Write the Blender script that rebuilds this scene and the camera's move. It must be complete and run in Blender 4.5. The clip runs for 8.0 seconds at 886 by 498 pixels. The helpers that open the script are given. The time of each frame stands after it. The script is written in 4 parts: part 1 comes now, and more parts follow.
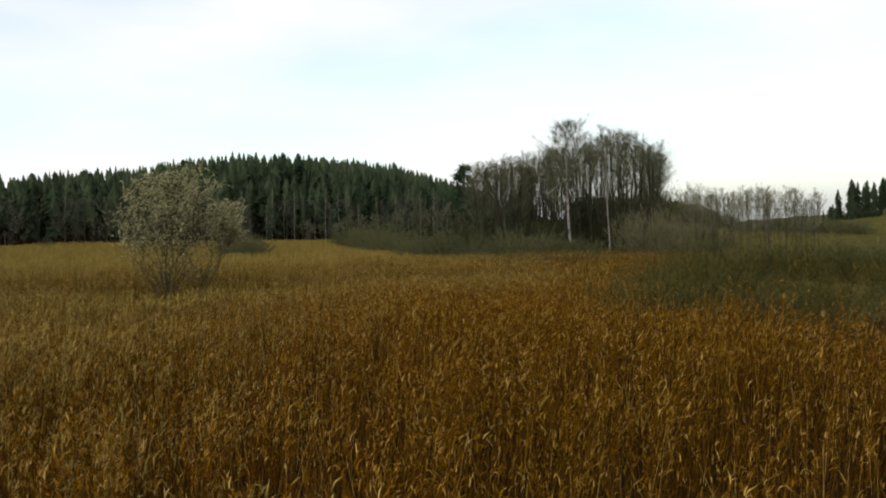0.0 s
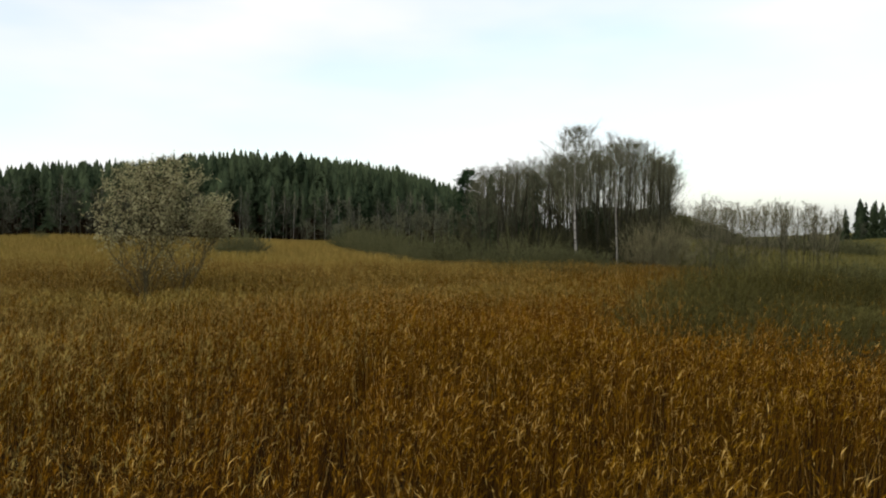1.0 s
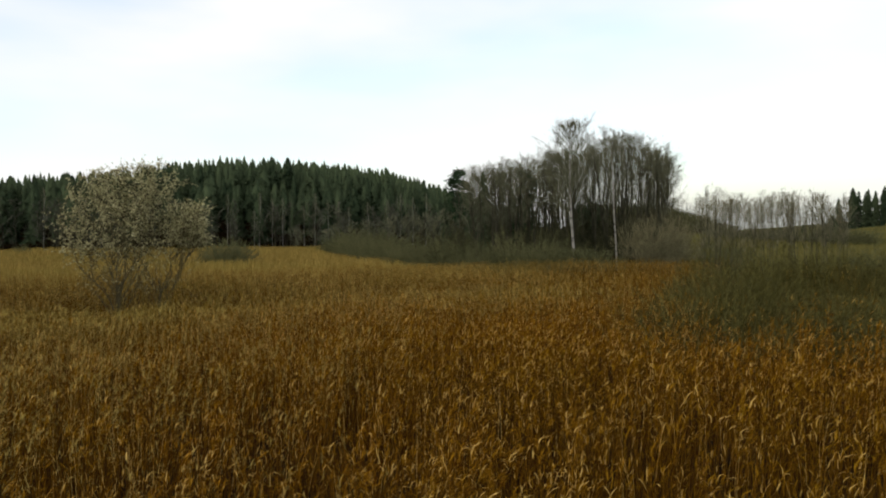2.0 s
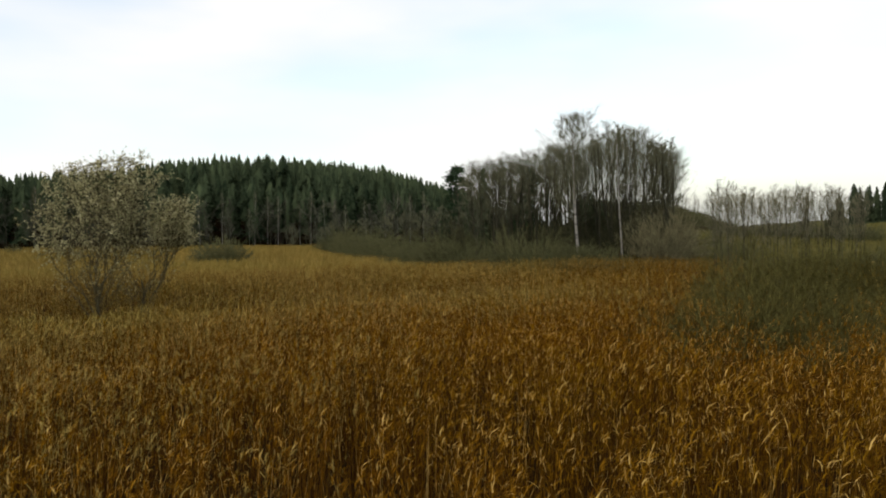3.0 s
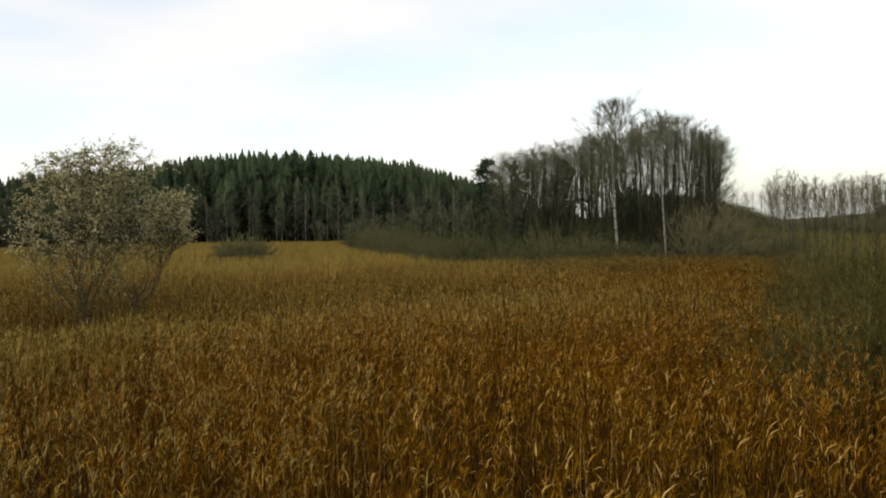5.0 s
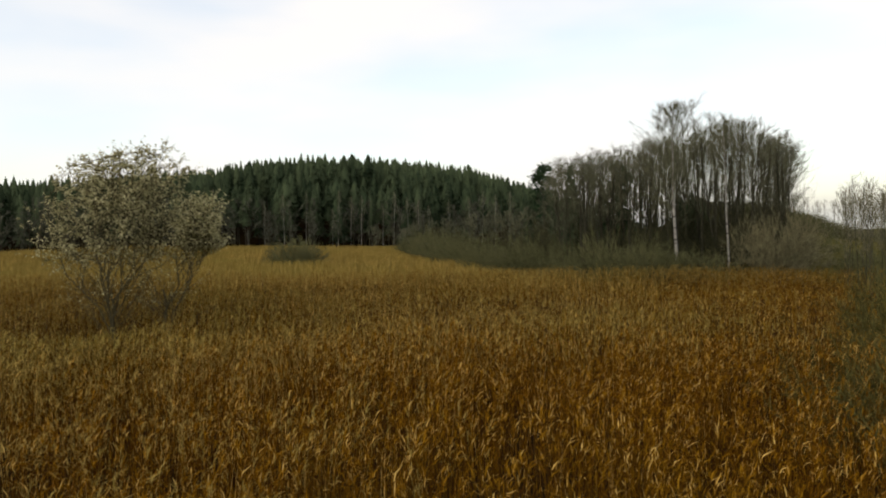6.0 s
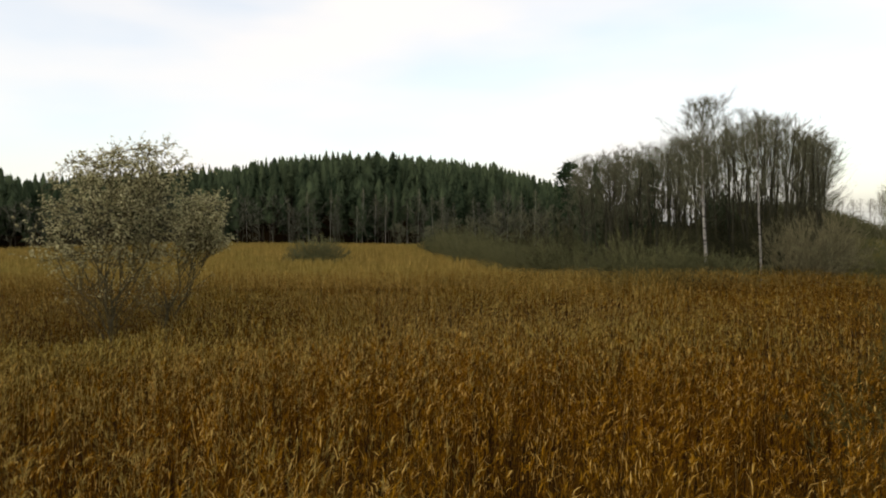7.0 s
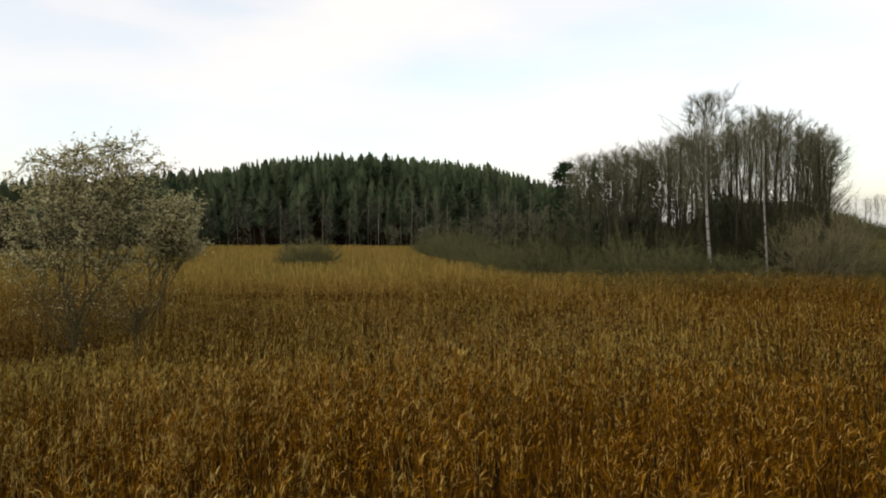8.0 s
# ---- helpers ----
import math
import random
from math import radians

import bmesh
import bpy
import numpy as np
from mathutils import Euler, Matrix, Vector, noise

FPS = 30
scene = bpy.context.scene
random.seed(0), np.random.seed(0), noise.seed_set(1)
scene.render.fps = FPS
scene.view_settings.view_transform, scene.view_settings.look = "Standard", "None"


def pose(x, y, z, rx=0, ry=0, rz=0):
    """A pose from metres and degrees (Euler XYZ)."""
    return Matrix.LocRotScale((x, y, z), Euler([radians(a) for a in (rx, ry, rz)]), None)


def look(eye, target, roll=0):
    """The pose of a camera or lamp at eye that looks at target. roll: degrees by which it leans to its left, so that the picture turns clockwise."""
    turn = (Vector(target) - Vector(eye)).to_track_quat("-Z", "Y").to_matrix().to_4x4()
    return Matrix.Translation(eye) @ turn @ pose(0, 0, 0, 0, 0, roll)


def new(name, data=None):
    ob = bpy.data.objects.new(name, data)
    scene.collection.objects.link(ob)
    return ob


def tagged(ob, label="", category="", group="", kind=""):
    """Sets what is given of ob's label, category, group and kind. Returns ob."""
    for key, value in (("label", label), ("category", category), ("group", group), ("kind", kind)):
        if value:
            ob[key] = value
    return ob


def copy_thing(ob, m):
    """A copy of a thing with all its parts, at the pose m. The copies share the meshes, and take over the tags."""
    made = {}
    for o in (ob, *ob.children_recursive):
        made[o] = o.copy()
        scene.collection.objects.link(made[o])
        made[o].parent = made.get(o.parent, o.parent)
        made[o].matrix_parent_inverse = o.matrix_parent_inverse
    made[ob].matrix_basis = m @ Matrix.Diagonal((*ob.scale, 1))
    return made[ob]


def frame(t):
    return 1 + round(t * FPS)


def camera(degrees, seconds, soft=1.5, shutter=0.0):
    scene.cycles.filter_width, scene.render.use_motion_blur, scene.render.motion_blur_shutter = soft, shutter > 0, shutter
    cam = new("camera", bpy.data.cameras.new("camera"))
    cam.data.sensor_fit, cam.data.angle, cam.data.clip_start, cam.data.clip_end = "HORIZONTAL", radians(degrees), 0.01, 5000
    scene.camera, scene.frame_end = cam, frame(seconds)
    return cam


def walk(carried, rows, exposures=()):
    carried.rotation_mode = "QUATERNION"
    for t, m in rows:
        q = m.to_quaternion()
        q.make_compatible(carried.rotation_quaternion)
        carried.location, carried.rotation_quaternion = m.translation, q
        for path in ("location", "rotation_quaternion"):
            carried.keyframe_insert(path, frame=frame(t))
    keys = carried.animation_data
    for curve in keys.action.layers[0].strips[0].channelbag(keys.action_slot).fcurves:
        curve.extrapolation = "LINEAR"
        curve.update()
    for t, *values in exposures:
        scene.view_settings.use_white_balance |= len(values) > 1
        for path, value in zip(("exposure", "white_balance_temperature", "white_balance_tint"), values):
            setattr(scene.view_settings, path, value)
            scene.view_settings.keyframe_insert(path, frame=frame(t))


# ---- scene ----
cam = camera(62.0, 8.0, soft=2.0)
PATH = [
    (0, (2.321, -2.932, 5.112), (2.089, -0.947, 5.031), -2.0),
    (0.5, (2.167, -1.396, 5.09), (1.937, 0.589, 5.02), 0.3),
    (1, (1.993, 0.096, 5.052), (1.759, 2.081, 4.985), 0.1),
    (1.5, (1.757, 1.508, 5.01), (1.532, 3.494, 4.943), -0.8),
    (1.7, (1.656, 2.038, 5.007), (1.436, 4.025, 4.945), -1.4),
    (3, (0.933, 5.227, 4.892), (0.731, 7.216, 4.825), -1.9),
    (3.5, (0.751, 6.391, 4.883), (0.539, 8.379, 4.809), -2.6),
    (4, (0.519, 7.465, 4.871), (0.315, 9.453, 4.796), -2.8),
    (4.5, (0.422, 8.564, 4.872), (0.198, 10.55, 4.799), -2.7),
    (4.7, (0.476, 9.0, 4.876), (0.229, 10.983, 4.796), -2.5),
    (5.8, (0.934, 11.386, 4.979), (0.533, 13.344, 4.919), -1.6),
    (6, (1.08, 11.709, 4.999), (0.64, 13.659, 4.941), -1.5),
    (6.5, (1.40, 12.47, 5.098), (0.872, 14.398, 5.034), -0.6),
    (7, (1.257, 13.475, 5.147), (0.747, 15.407, 5.083), -1.2),
    (7.5, (0.929, 14.605, 5.151), (0.429, 16.541, 5.095), -1.1),
    (8, (0.634, 15.761, 5.189), (0.14, 17.698, 5.128), -1.5),
]
walk(cam, [(t, look(eye, target, roll)) for t, eye, target, roll in PATH], [(0, 0, 6500, 10), (2, 0, 6580, 10.5), (5, 0, 6850, 12.5), (8, 0, 6980, 14)])

# ---- light ----
SUN_HEIGHT, SUN_TURN = 38.0, 215.0
world = bpy.data.worlds.new("overcast_sky")
scene.world = world
world.use_nodes = True
wn, wl = world.node_tree.nodes, world.node_tree.links
sky = wn.new("ShaderNodeTexSky")
sky.sky_type, sky.sun_disc = "NISHITA", False
sky.sun_elevation, sky.sun_rotation = radians(SUN_HEIGHT), radians(SUN_TURN)
sky.air_density, sky.dust_density = 1.0, 2.0
wcoord = wn.new("ShaderNodeTexCoord")
wmap = wn.new("ShaderNodeMapping")
wmap.inputs["Location"].default_value = (0.0, 0.0, -0.6)
wmap.inputs["Scale"].default_value = (1.0, 1.0, 3.4)
cloud = wn.new("ShaderNodeTexNoise")
cloud.inputs["Scale"].default_value, cloud.inputs["Detail"].default_value = 2.3, 4.0
cloud.inputs["Roughness"].default_value = 0.45
ramp = wn.new("ShaderNodeMapRange")
ramp.inputs["From Min"].default_value, ramp.inputs["From Max"].default_value = 0.36, 0.62
ramp.inputs["To Min"].default_value, ramp.inputs["To Max"].default_value = 0.45, 1.0
wmix = wn.new("ShaderNodeMix")
wmix.data_type = "RGBA"
wmix.inputs["B"].default_value = (10.2, 10.3, 10.3, 1)
wl.new(wcoord.outputs["Generated"], wmap.inputs["Vector"])
wl.new(wmap.outputs["Vector"], cloud.inputs["Vector"])
wl.new(cloud.outputs["Fac"], ramp.inputs["Value"])
wl.new(ramp.outputs["Result"], wmix.inputs["Factor"])
thin = wn.new("ShaderNodeVectorMath")
thin.operation = "MULTIPLY"
thin.inputs[1].default_value = (2.74, 2.76, 2.55)
wl.new(sky.outputs["Color"], thin.inputs[0])
wl.new(thin.outputs["Vector"], wmix.inputs["A"])
back = wn["Background"]
back.inputs["Strength"].default_value = 0.1
wl.new(wmix.outputs["Result"], back.inputs["Color"])

lamp = bpy.data.lights.new("sun", "SUN")
lamp.energy, lamp.angle, lamp.color = 0.6, radians(25), (1.0, 0.96, 0.9)
sun = new("sun", lamp)
sun.matrix_world = pose(0, 0, 60, 90 - SUN_HEIGHT, 0, 180 - SUN_TURN)


# ---- materials ----
def material(name, low, high, scale=3.0, rough=0.85, island=0.0, bump=0.0, patch=0.0, patch_scale=0.1, stretch=(1, 1, 1), tint=0.0, gloss=0.015, skew=1.0):
    """Two colours mixed by fine noise, by each piece's own chance, and by wide patches."""
    m = bpy.data.materials.new(name)
    m.use_nodes = True
    n, l = m.node_tree.nodes, m.node_tree.links
    bsdf = n["Principled BSDF"]
    bsdf.inputs["Roughness"].default_value = rough
    bsdf.inputs["Specular IOR Level"].default_value = gloss
    geo = n.new("ShaderNodeNewGeometry")
    mapping = n.new("ShaderNodeMapping")
    mapping.inputs["Scale"].default_value = stretch
    l.new(geo.outputs["Position"], mapping.inputs["Vector"])
    fine = n.new("ShaderNodeTexNoise")
    fine.inputs["Scale"].default_value, fine.inputs["Detail"].default_value = scale, 5.0
    l.new(mapping.outputs["Vector"], fine.inputs["Vector"])
    value = fine.outputs["Fac"]

    def blend(a, b, weight):
        mx = n.new("ShaderNodeMix")
        mx.inputs["Factor"].default_value = weight
        l.new(a, mx.inputs["A"])
        l.new(b, mx.inputs["B"])
        return mx.outputs["Result"]

    if island:
        value = blend(value, geo.outputs["Random Per Island"], island)
    if tint:
        info = n.new("ShaderNodeObjectInfo")
        value = blend(value, info.outputs["Random"], tint)
    if patch:
        wide = n.new("ShaderNodeTexNoise")
        wide.inputs["Scale"].default_value, wide.inputs["Detail"].default_value = patch_scale, 3.0
        l.new(geo.outputs["Position"], wide.inputs["Vector"])
        value = blend(value, wide.outputs["Fac"], patch)
    spread = n.new("ShaderNodeMapRange")
    spread.inputs["From Min"].default_value, spread.inputs["From Max"].default_value = 0.2, 0.8
    l.new(value, spread.inputs["Value"])
    mix = n.new("ShaderNodeMix")
    mix.data_type = "RGBA"
    mix.inputs["A"].default_value, mix.inputs["B"].default_value = (*low, 1), (*high, 1)
    bent = n.new("ShaderNodeMath")
    bent.operation = "POWER"
    bent.inputs[1].default_value = skew
    l.new(spread.outputs["Result"], bent.inputs[0])
    l.new(bent.outputs["Value"], mix.inputs["Factor"])
    l.new(mix.outputs["Result"], bsdf.inputs["Base Color"])
    if bump:
        bm = n.new("ShaderNodeBump")
        bm.inputs["Strength"].default_value, bm.inputs["Distance"].default_value = bump, 0.05
        l.new(fine.outputs["Fac"], bm.inputs["Height"])
        l.new(bm.outputs["Normal"], bsdf.inputs["Normal"])
    return m


def reed_material(name, low, high, olive, bleached=0.1):
    """Dry reed: each blade its own tone, with patches that are greener."""
    m = material(name, low, high, 2.0, 0.75, island=0.75, patch=0.15, patch_scale=0.2, skew=1.7)
    n, l = m.node_tree.nodes, m.node_tree.links
    bsdf = n["Principled BSDF"]
    old = bsdf.inputs["Base Color"].links[0].from_socket
    geo = n.new("ShaderNodeNewGeometry")
    wide = n.new("ShaderNodeTexNoise")
    wide.inputs["Scale"].default_value, wide.inputs["Detail"].default_value = 0.075, 5.0
    cut = n.new("ShaderNodeMapRange")
    cut.inputs["From Min"].default_value, cut.inputs["From Max"].default_value = 0.46, 0.66
    cut.inputs["To Max"].default_value = 0.6
    mix = n.new("ShaderNodeMix")
    mix.data_type = "RGBA"
    mix.blend_type = "MULTIPLY"
    mix.inputs["B"].default_value = (*olive, 1)
    l.new(geo.outputs["Position"], wide.inputs["Vector"])
    l.new(wide.outputs["Fac"], cut.inputs["Value"])
    l.new(cut.outputs["Result"], mix.inputs["Factor"])
    l.new(old, mix.inputs["A"])
    # a few bleached blades
    pale = n.new("ShaderNodeMapRange")
    pale.inputs["From Min"].default_value, pale.inputs["From Max"].default_value = 1.0 - bleached, 1.0 - 0.6 * bleached
    l.new(geo.outputs["Random Per Island"], pale.inputs["Value"])
    bright = n.new("ShaderNodeMix")
    bright.data_type = "RGBA"
    bright.inputs["B"].default_value = (0.52, 0.34, 0.095, 1)
    l.new(pale.outputs["Result"], bright.inputs["Factor"])
    l.new(mix.outputs["Result"], bright.inputs["A"])
    l.new(bright.outputs["Result"], bsdf.inputs["Base Color"])
    return m


reed_mat = reed_material("dry_reed_leaf", (0.05, 0.0164, 0.0007), (0.318, 0.152, 0.0098), (0.78, 1.0, 0.9), 0.12)
# stalks darker than leaves: shade low in the bed is painted in
stalk_mat = reed_material("reed_stalk", (0.03, 0.0105, 0.0008), (0.19, 0.083, 0.0077), (0.84, 1.0, 0.9), 0.04)
# paler reed tone for the far fen; haze of distance is put into it
hazed_reed_mat = reed_material("pale_hazed_reed", (0.168, 0.114, 0.025), (0.375, 0.268, 0.078), (0.86, 1.0, 0.9), 0.03)
# duller copy of the reed leaf for mid distance, haze put into its colour
dulled_reed_mat = reed_material("haze_dulled_reed_leaf", (0.085, 0.039, 0.0045), (0.264, 0.144, 0.0185), (0.82, 1.0, 0.9), 0.04)
bark_dark = material("alder_bark", (0.021, 0.0205, 0.013), (0.068, 0.065, 0.044), 6.0, 0.95, bump=0.4, stretch=(1, 1, 0.3), tint=0.3)
bark_spruce = material("spruce_bark", (0.016, 0.013, 0.009), (0.05, 0.042, 0.031), 5.0, 0.95, bump=0.4, stretch=(1, 1, 0.3), tint=0.5)
twig_brown = material("alder_twigs", (0.048, 0.049, 0.028), (0.150, 0.150, 0.091), 2.0, 0.9, island=0.5, tint=0.2)
twig_edge = material("forest_edge_twigs", (0.043, 0.044, 0.03), (0.113, 0.113, 0.078), 2.0, 0.9, island=0.4, tint=0.4)
twig_pale = material("pale_twigs", (0.085, 0.08, 0.05), (0.215, 0.2, 0.125), 2.0, 0.9, island=0.5)
bark_willow = material("willow_bark", (0.042, 0.036, 0.018), (0.125, 0.105, 0.056), 7.0, 0.95, bump=0.4)
leaf_pale = material("withered_willow_leaf", (0.19, 0.175, 0.082), (0.55, 0.512, 0.29), 3.0, 0.75, island=0.75)
bark_sapling = material("sapling_bark", (0.03, 0.03, 0.017), (0.1, 0.092, 0.058), 6.0, 0.9, bump=0.3, stretch=(1, 1, 0.3), tint=0.3)
# darker than the other shrub twigs, with the grove's shade in the colour
shaded_under_mat = material("shaded_undergrowth_twigs", (0.017, 0.0175, 0.009), (0.06, 0.059, 0.03), 1.2, 0.95, island=0.5, tint=0.4)
pale_shrub_mat = material("pale_shrub_twigs", (0.058, 0.053, 0.027), (0.215, 0.195, 0.108), 2.0, 0.9, island=0.6)
shrub_mat = material("willow_shrub_twigs", (0.036, 0.039, 0.0165), (0.122, 0.12, 0.054), 1.2, 0.9, island=0.5, tint=0.4)
shrub_green = material("greenish_willow_twigs", (0.019, 0.0195, 0.0045), (0.132, 0.116, 0.036), 1.2, 0.9, island=0.7, tint=0.2, skew=1.6)
needle = material("spruce_needles", (0.017, 0.029, 0.0155), (0.066, 0.087, 0.044), 0.6, 0.9, island=0.5, tint=0.4)
pine_needle = material("pine_needles", (0.014, 0.03, 0.014), (0.05, 0.085, 0.04), 0.6, 0.9, island=0.5)
grass_mat = material("withered_pasture_grass", (0.045, 0.045, 0.012), (0.195, 0.17, 0.054), 0.4, 0.85, island=0.5, patch=0.35, patch_scale=0.06)
yellow_mat = material("yellowed_leaves", (0.20, 0.17, 0.05), (0.42, 0.36, 0.12), 1.0, 0.85, island=0.6)
# greyed blue-green: the haze over the far woods is part of this colour
distant_mat = material("distant_woods", (0.035, 0.048, 0.04), (0.08, 0.092, 0.075), 0.05, 1.0, island=0.5)


def let_light_through(m, share):
    """Thin withered leaves: part of the light passes."""
    n, l = m.node_tree.nodes, m.node_tree.links
    bsdf, out = n["Principled BSDF"], n["Material Output"]
    thin_leaf = n.new("ShaderNodeBsdfTranslucent")
    l.new(bsdf.inputs["Base Color"].links[0].from_socket, thin_leaf.inputs["Color"])
    both = n.new("ShaderNodeMixShader")
    both.inputs[0].default_value = share
    l.new(bsdf.outputs[0], both.inputs[1])
    l.new(thin_leaf.outputs[0], both.inputs[2])
    l.new(both.outputs[0], out.inputs["Surface"])


let_light_through(leaf_pale, 0.4)


def birch_material():
    m = material("birch_bark", (0.15, 0.142, 0.122), (0.36, 0.34, 0.30), 3.0, 0.8, bump=0.2)
    n, l = m.node_tree.nodes, m.node_tree.links
    bsdf = n["Principled BSDF"]
    geo = n.new("ShaderNodeNewGeometry")
    mapping = n.new("ShaderNodeMapping")
    mapping.inputs["Scale"].default_value = (1.2, 1.2, 5.0)
    marks = n.new("ShaderNodeTexNoise")
    marks.inputs["Scale"].default_value, marks.inputs["Detail"].default_value = 1.1, 4.0
    cut = n.new("ShaderNodeMapRange")
    cut.inputs["From Min"].default_value, cut.inputs["From Max"].default_value = 0.55, 0.62
    mix = n.new("ShaderNodeMix")
    mix.data_type = "RGBA"
    mix.inputs["B"].default_value = (0.06, 0.055, 0.05, 1)
    old = bsdf.inputs["Base Color"].links[0].from_socket
    l.new(geo.outputs["Position"], mapping.inputs["Vector"])
    l.new(mapping.outputs["Vector"], marks.inputs["Vector"])
    l.new(marks.outputs["Fac"], cut.inputs["Value"])
    l.new(cut.outputs["Result"], mix.inputs["Factor"])
    l.new(old, mix.inputs["A"])
    l.new(mix.outputs["Result"], bsdf.inputs["Base Color"])
    return m


birch_bark = birch_material()


def ground_material():
    """Reed litter in the fen, grass on the pasture that rises beyond it."""
    # litter is near-black: its colour includes the shade between reeds
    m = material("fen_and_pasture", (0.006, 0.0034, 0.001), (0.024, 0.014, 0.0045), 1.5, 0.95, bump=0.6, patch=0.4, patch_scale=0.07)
    n, l = m.node_tree.nodes, m.node_tree.links
    bsdf = n["Principled BSDF"]
    old = bsdf.inputs["Base Color"].links[0].from_socket
    geo = n.new("ShaderNodeNewGeometry")
    grass = n.new("ShaderNodeTexNoise")
    grass.inputs["Scale"].default_value, grass.inputs["Detail"].default_value = 0.09, 6.0
    l.new(geo.outputs["Position"], grass.inputs["Vector"])
    green = n.new("ShaderNodeMix")
    green.data_type = "RGBA"
    green.inputs["A"].default_value, green.inputs["B"].default_value = (0.045, 0.045, 0.012, 1), (0.14, 0.126, 0.036, 1)
    l.new(grass.outputs["Fac"], green.inputs["Factor"])
    axes = n.new("ShaderNodeSeparateXYZ")
    l.new(geo.outputs["Position"], axes.inputs["Vector"])
    wobble = n.new("ShaderNodeMath")
    wobble.operation = "MULTIPLY_ADD"
    wobble.inputs[1].default_value = 14.0
    l.new(grass.outputs["Fac"], wobble.inputs[0])
    l.new(axes.outputs["X"], wobble.inputs[2])
    edge = n.new("ShaderNodeMapRange")
    edge.inputs["From Min"].default_value, edge.inputs["From Max"].default_value = 24.0, 30.0
    l.new(wobble.outputs["Value"], edge.inputs["Value"])
    hill = n.new("ShaderNodeMapRange")
    hill.inputs["From Min"].default_value, hill.inputs["From Max"].default_value = 238.0, 226.0
    beyond = n.new("ShaderNodeMath")
    beyond.operation = "SUBTRACT"
    over = n.new("ShaderNodeMath")
    over.operation = "MULTIPLY_ADD"
    over.inputs[1].default_value, over.inputs[2].default_value = 6.0, -444.0
    floor_zero = n.new("ShaderNodeMath")
    floor_zero.operation = "MAXIMUM"
    floor_zero.inputs[1].default_value = 0.0
    l.new(axes.outputs["X"], over.inputs[0])
    l.new(over.outputs["Value"], floor_zero.inputs[0])
    l.new(axes.outputs["Y"], beyond.inputs[0])
    l.new(floor_zero.outputs["Value"], beyond.inputs[1])
    l.new(beyond.outputs["Value"], hill.inputs["Value"])
    both = n.new("ShaderNodeMath")
    both.operation = "MULTIPLY"
    l.new(edge.outputs["Result"], both.inputs[0])
    l.new(hill.outputs["Result"], both.inputs[1])
    mix = n.new("ShaderNodeMix")
    mix.data_type = "RGBA"
    l.new(both.outputs["Value"], mix.inputs["Factor"])
    l.new(old, mix.inputs["A"])
    l.new(green.outputs["Result"], mix.inputs["B"])
    l.new(mix.outputs["Result"], bsdf.inputs["Base Color"])
    return m


ground_mat = ground_material()


# ---- mesh helpers ----
def tri_mesh(name, verts, tris, mat):
    me = bpy.data.meshes.new(name)
    verts = np.asarray(verts, np.float32)
    tris = np.asarray(tris, np.int32)
    me.vertices.add(len(verts))
    me.vertices.foreach_set("co", verts.ravel())
    me.loops.add(3 * len(tris))
    me.loops.foreach_set("vertex_index", tris.ravel())
    me.polygons.add(len(tris))
    me.polygons.foreach_set("loop_start", np.arange(len(tris), dtype=np.int32) * 3)
    me.update(calc_edges=True)
    me.materials.append(mat)
    return me


def part(name, mesh, parent, label=""):
    ob = new(name, mesh)
    ob.parent = parent
    return tagged(ob, label)


class Shape:
    """Gathers tubes and blades into one triangle mesh."""

    def __init__(self):
        self.v, self.f = [], []

    def tube(self, pts, r0, r1, sides=3):
        base = len(self.v)
        pts = [Vector(p) for p in pts]
        last = len(pts) - 1
        pointed = r1 <= 0.0
        for i, p in enumerate(pts):
            way = (pts[min(i + 1, last)] - pts[max(i - 1, 0)]).normalized()
            side = way.cross(Vector((0.31, 0.95, 0.07))).normalized()
            other = way.cross(side)
            if pointed and i == last:
                self.v.append(p[:])
                continue
            r = r0 + (r1 - r0) * i / last
            for k in range(sides):
                a = 2 * math.pi * k / sides
                self.v.append((p + side * (r * math.cos(a)) + other * (r * math.sin(a)))[:])
        for i in range(last):
            a, b = base + i * sides, base + (i + 1) * sides
            for k in range(sides):
                k2 = (k + 1) % sides
                if pointed and i == last - 1:
                    self.f.append((a + k, a + k2, b))
                else:
                    self.f += [(a + k, a + k2, b + k2), (a + k, b + k2, b + k)]

    def blade(self, pts, width, across):
        """A narrow leaf along pts that ends in a point."""
        base = len(self.v)
        last = len(pts) - 1
        for i, p in enumerate(pts[:-1]):
            w = across * (width * (0.55 + 0.45 * math.sin(math.pi * (0.2 + 0.8 * i / last))) * 0.5)
            self.v += [(p - w)[:], (p + w)[:]]
        self.v.append(pts[-1][:])
        for i in range(last - 1):
            a = base + 2 * i
            self.f += [(a, a + 1, a + 3), (a, a + 3, a + 2)]
        a = base + 2 * (last - 1)
        self.f.append((a, a + 1, a + 2))

    def mesh(self, name, mat):
        return tri_mesh(name, self.v, self.f, mat)


def sway(rng, start, way, length, steps, wander, rise):
    """A crooked line from start, that wanders and bends up (rise > 0) or down."""
    p, d, out = Vector(start), Vector(way).normalized(), [Vector(start)]
    for _ in range(steps):
        d = (d + Vector((rng.gauss(0, wander), rng.gauss(0, wander), rng.gauss(0, wander) + rise))).normalized()
        p = p + d * (length / steps)
        out.append(p.copy())
    return out


def along(pts, u):
    x = u * (len(pts) - 1)
    i = min(int(x), len(pts) - 2)
    return pts[i].lerp(pts[i + 1], x - i), (pts[i + 1] - pts[i]).normalized()


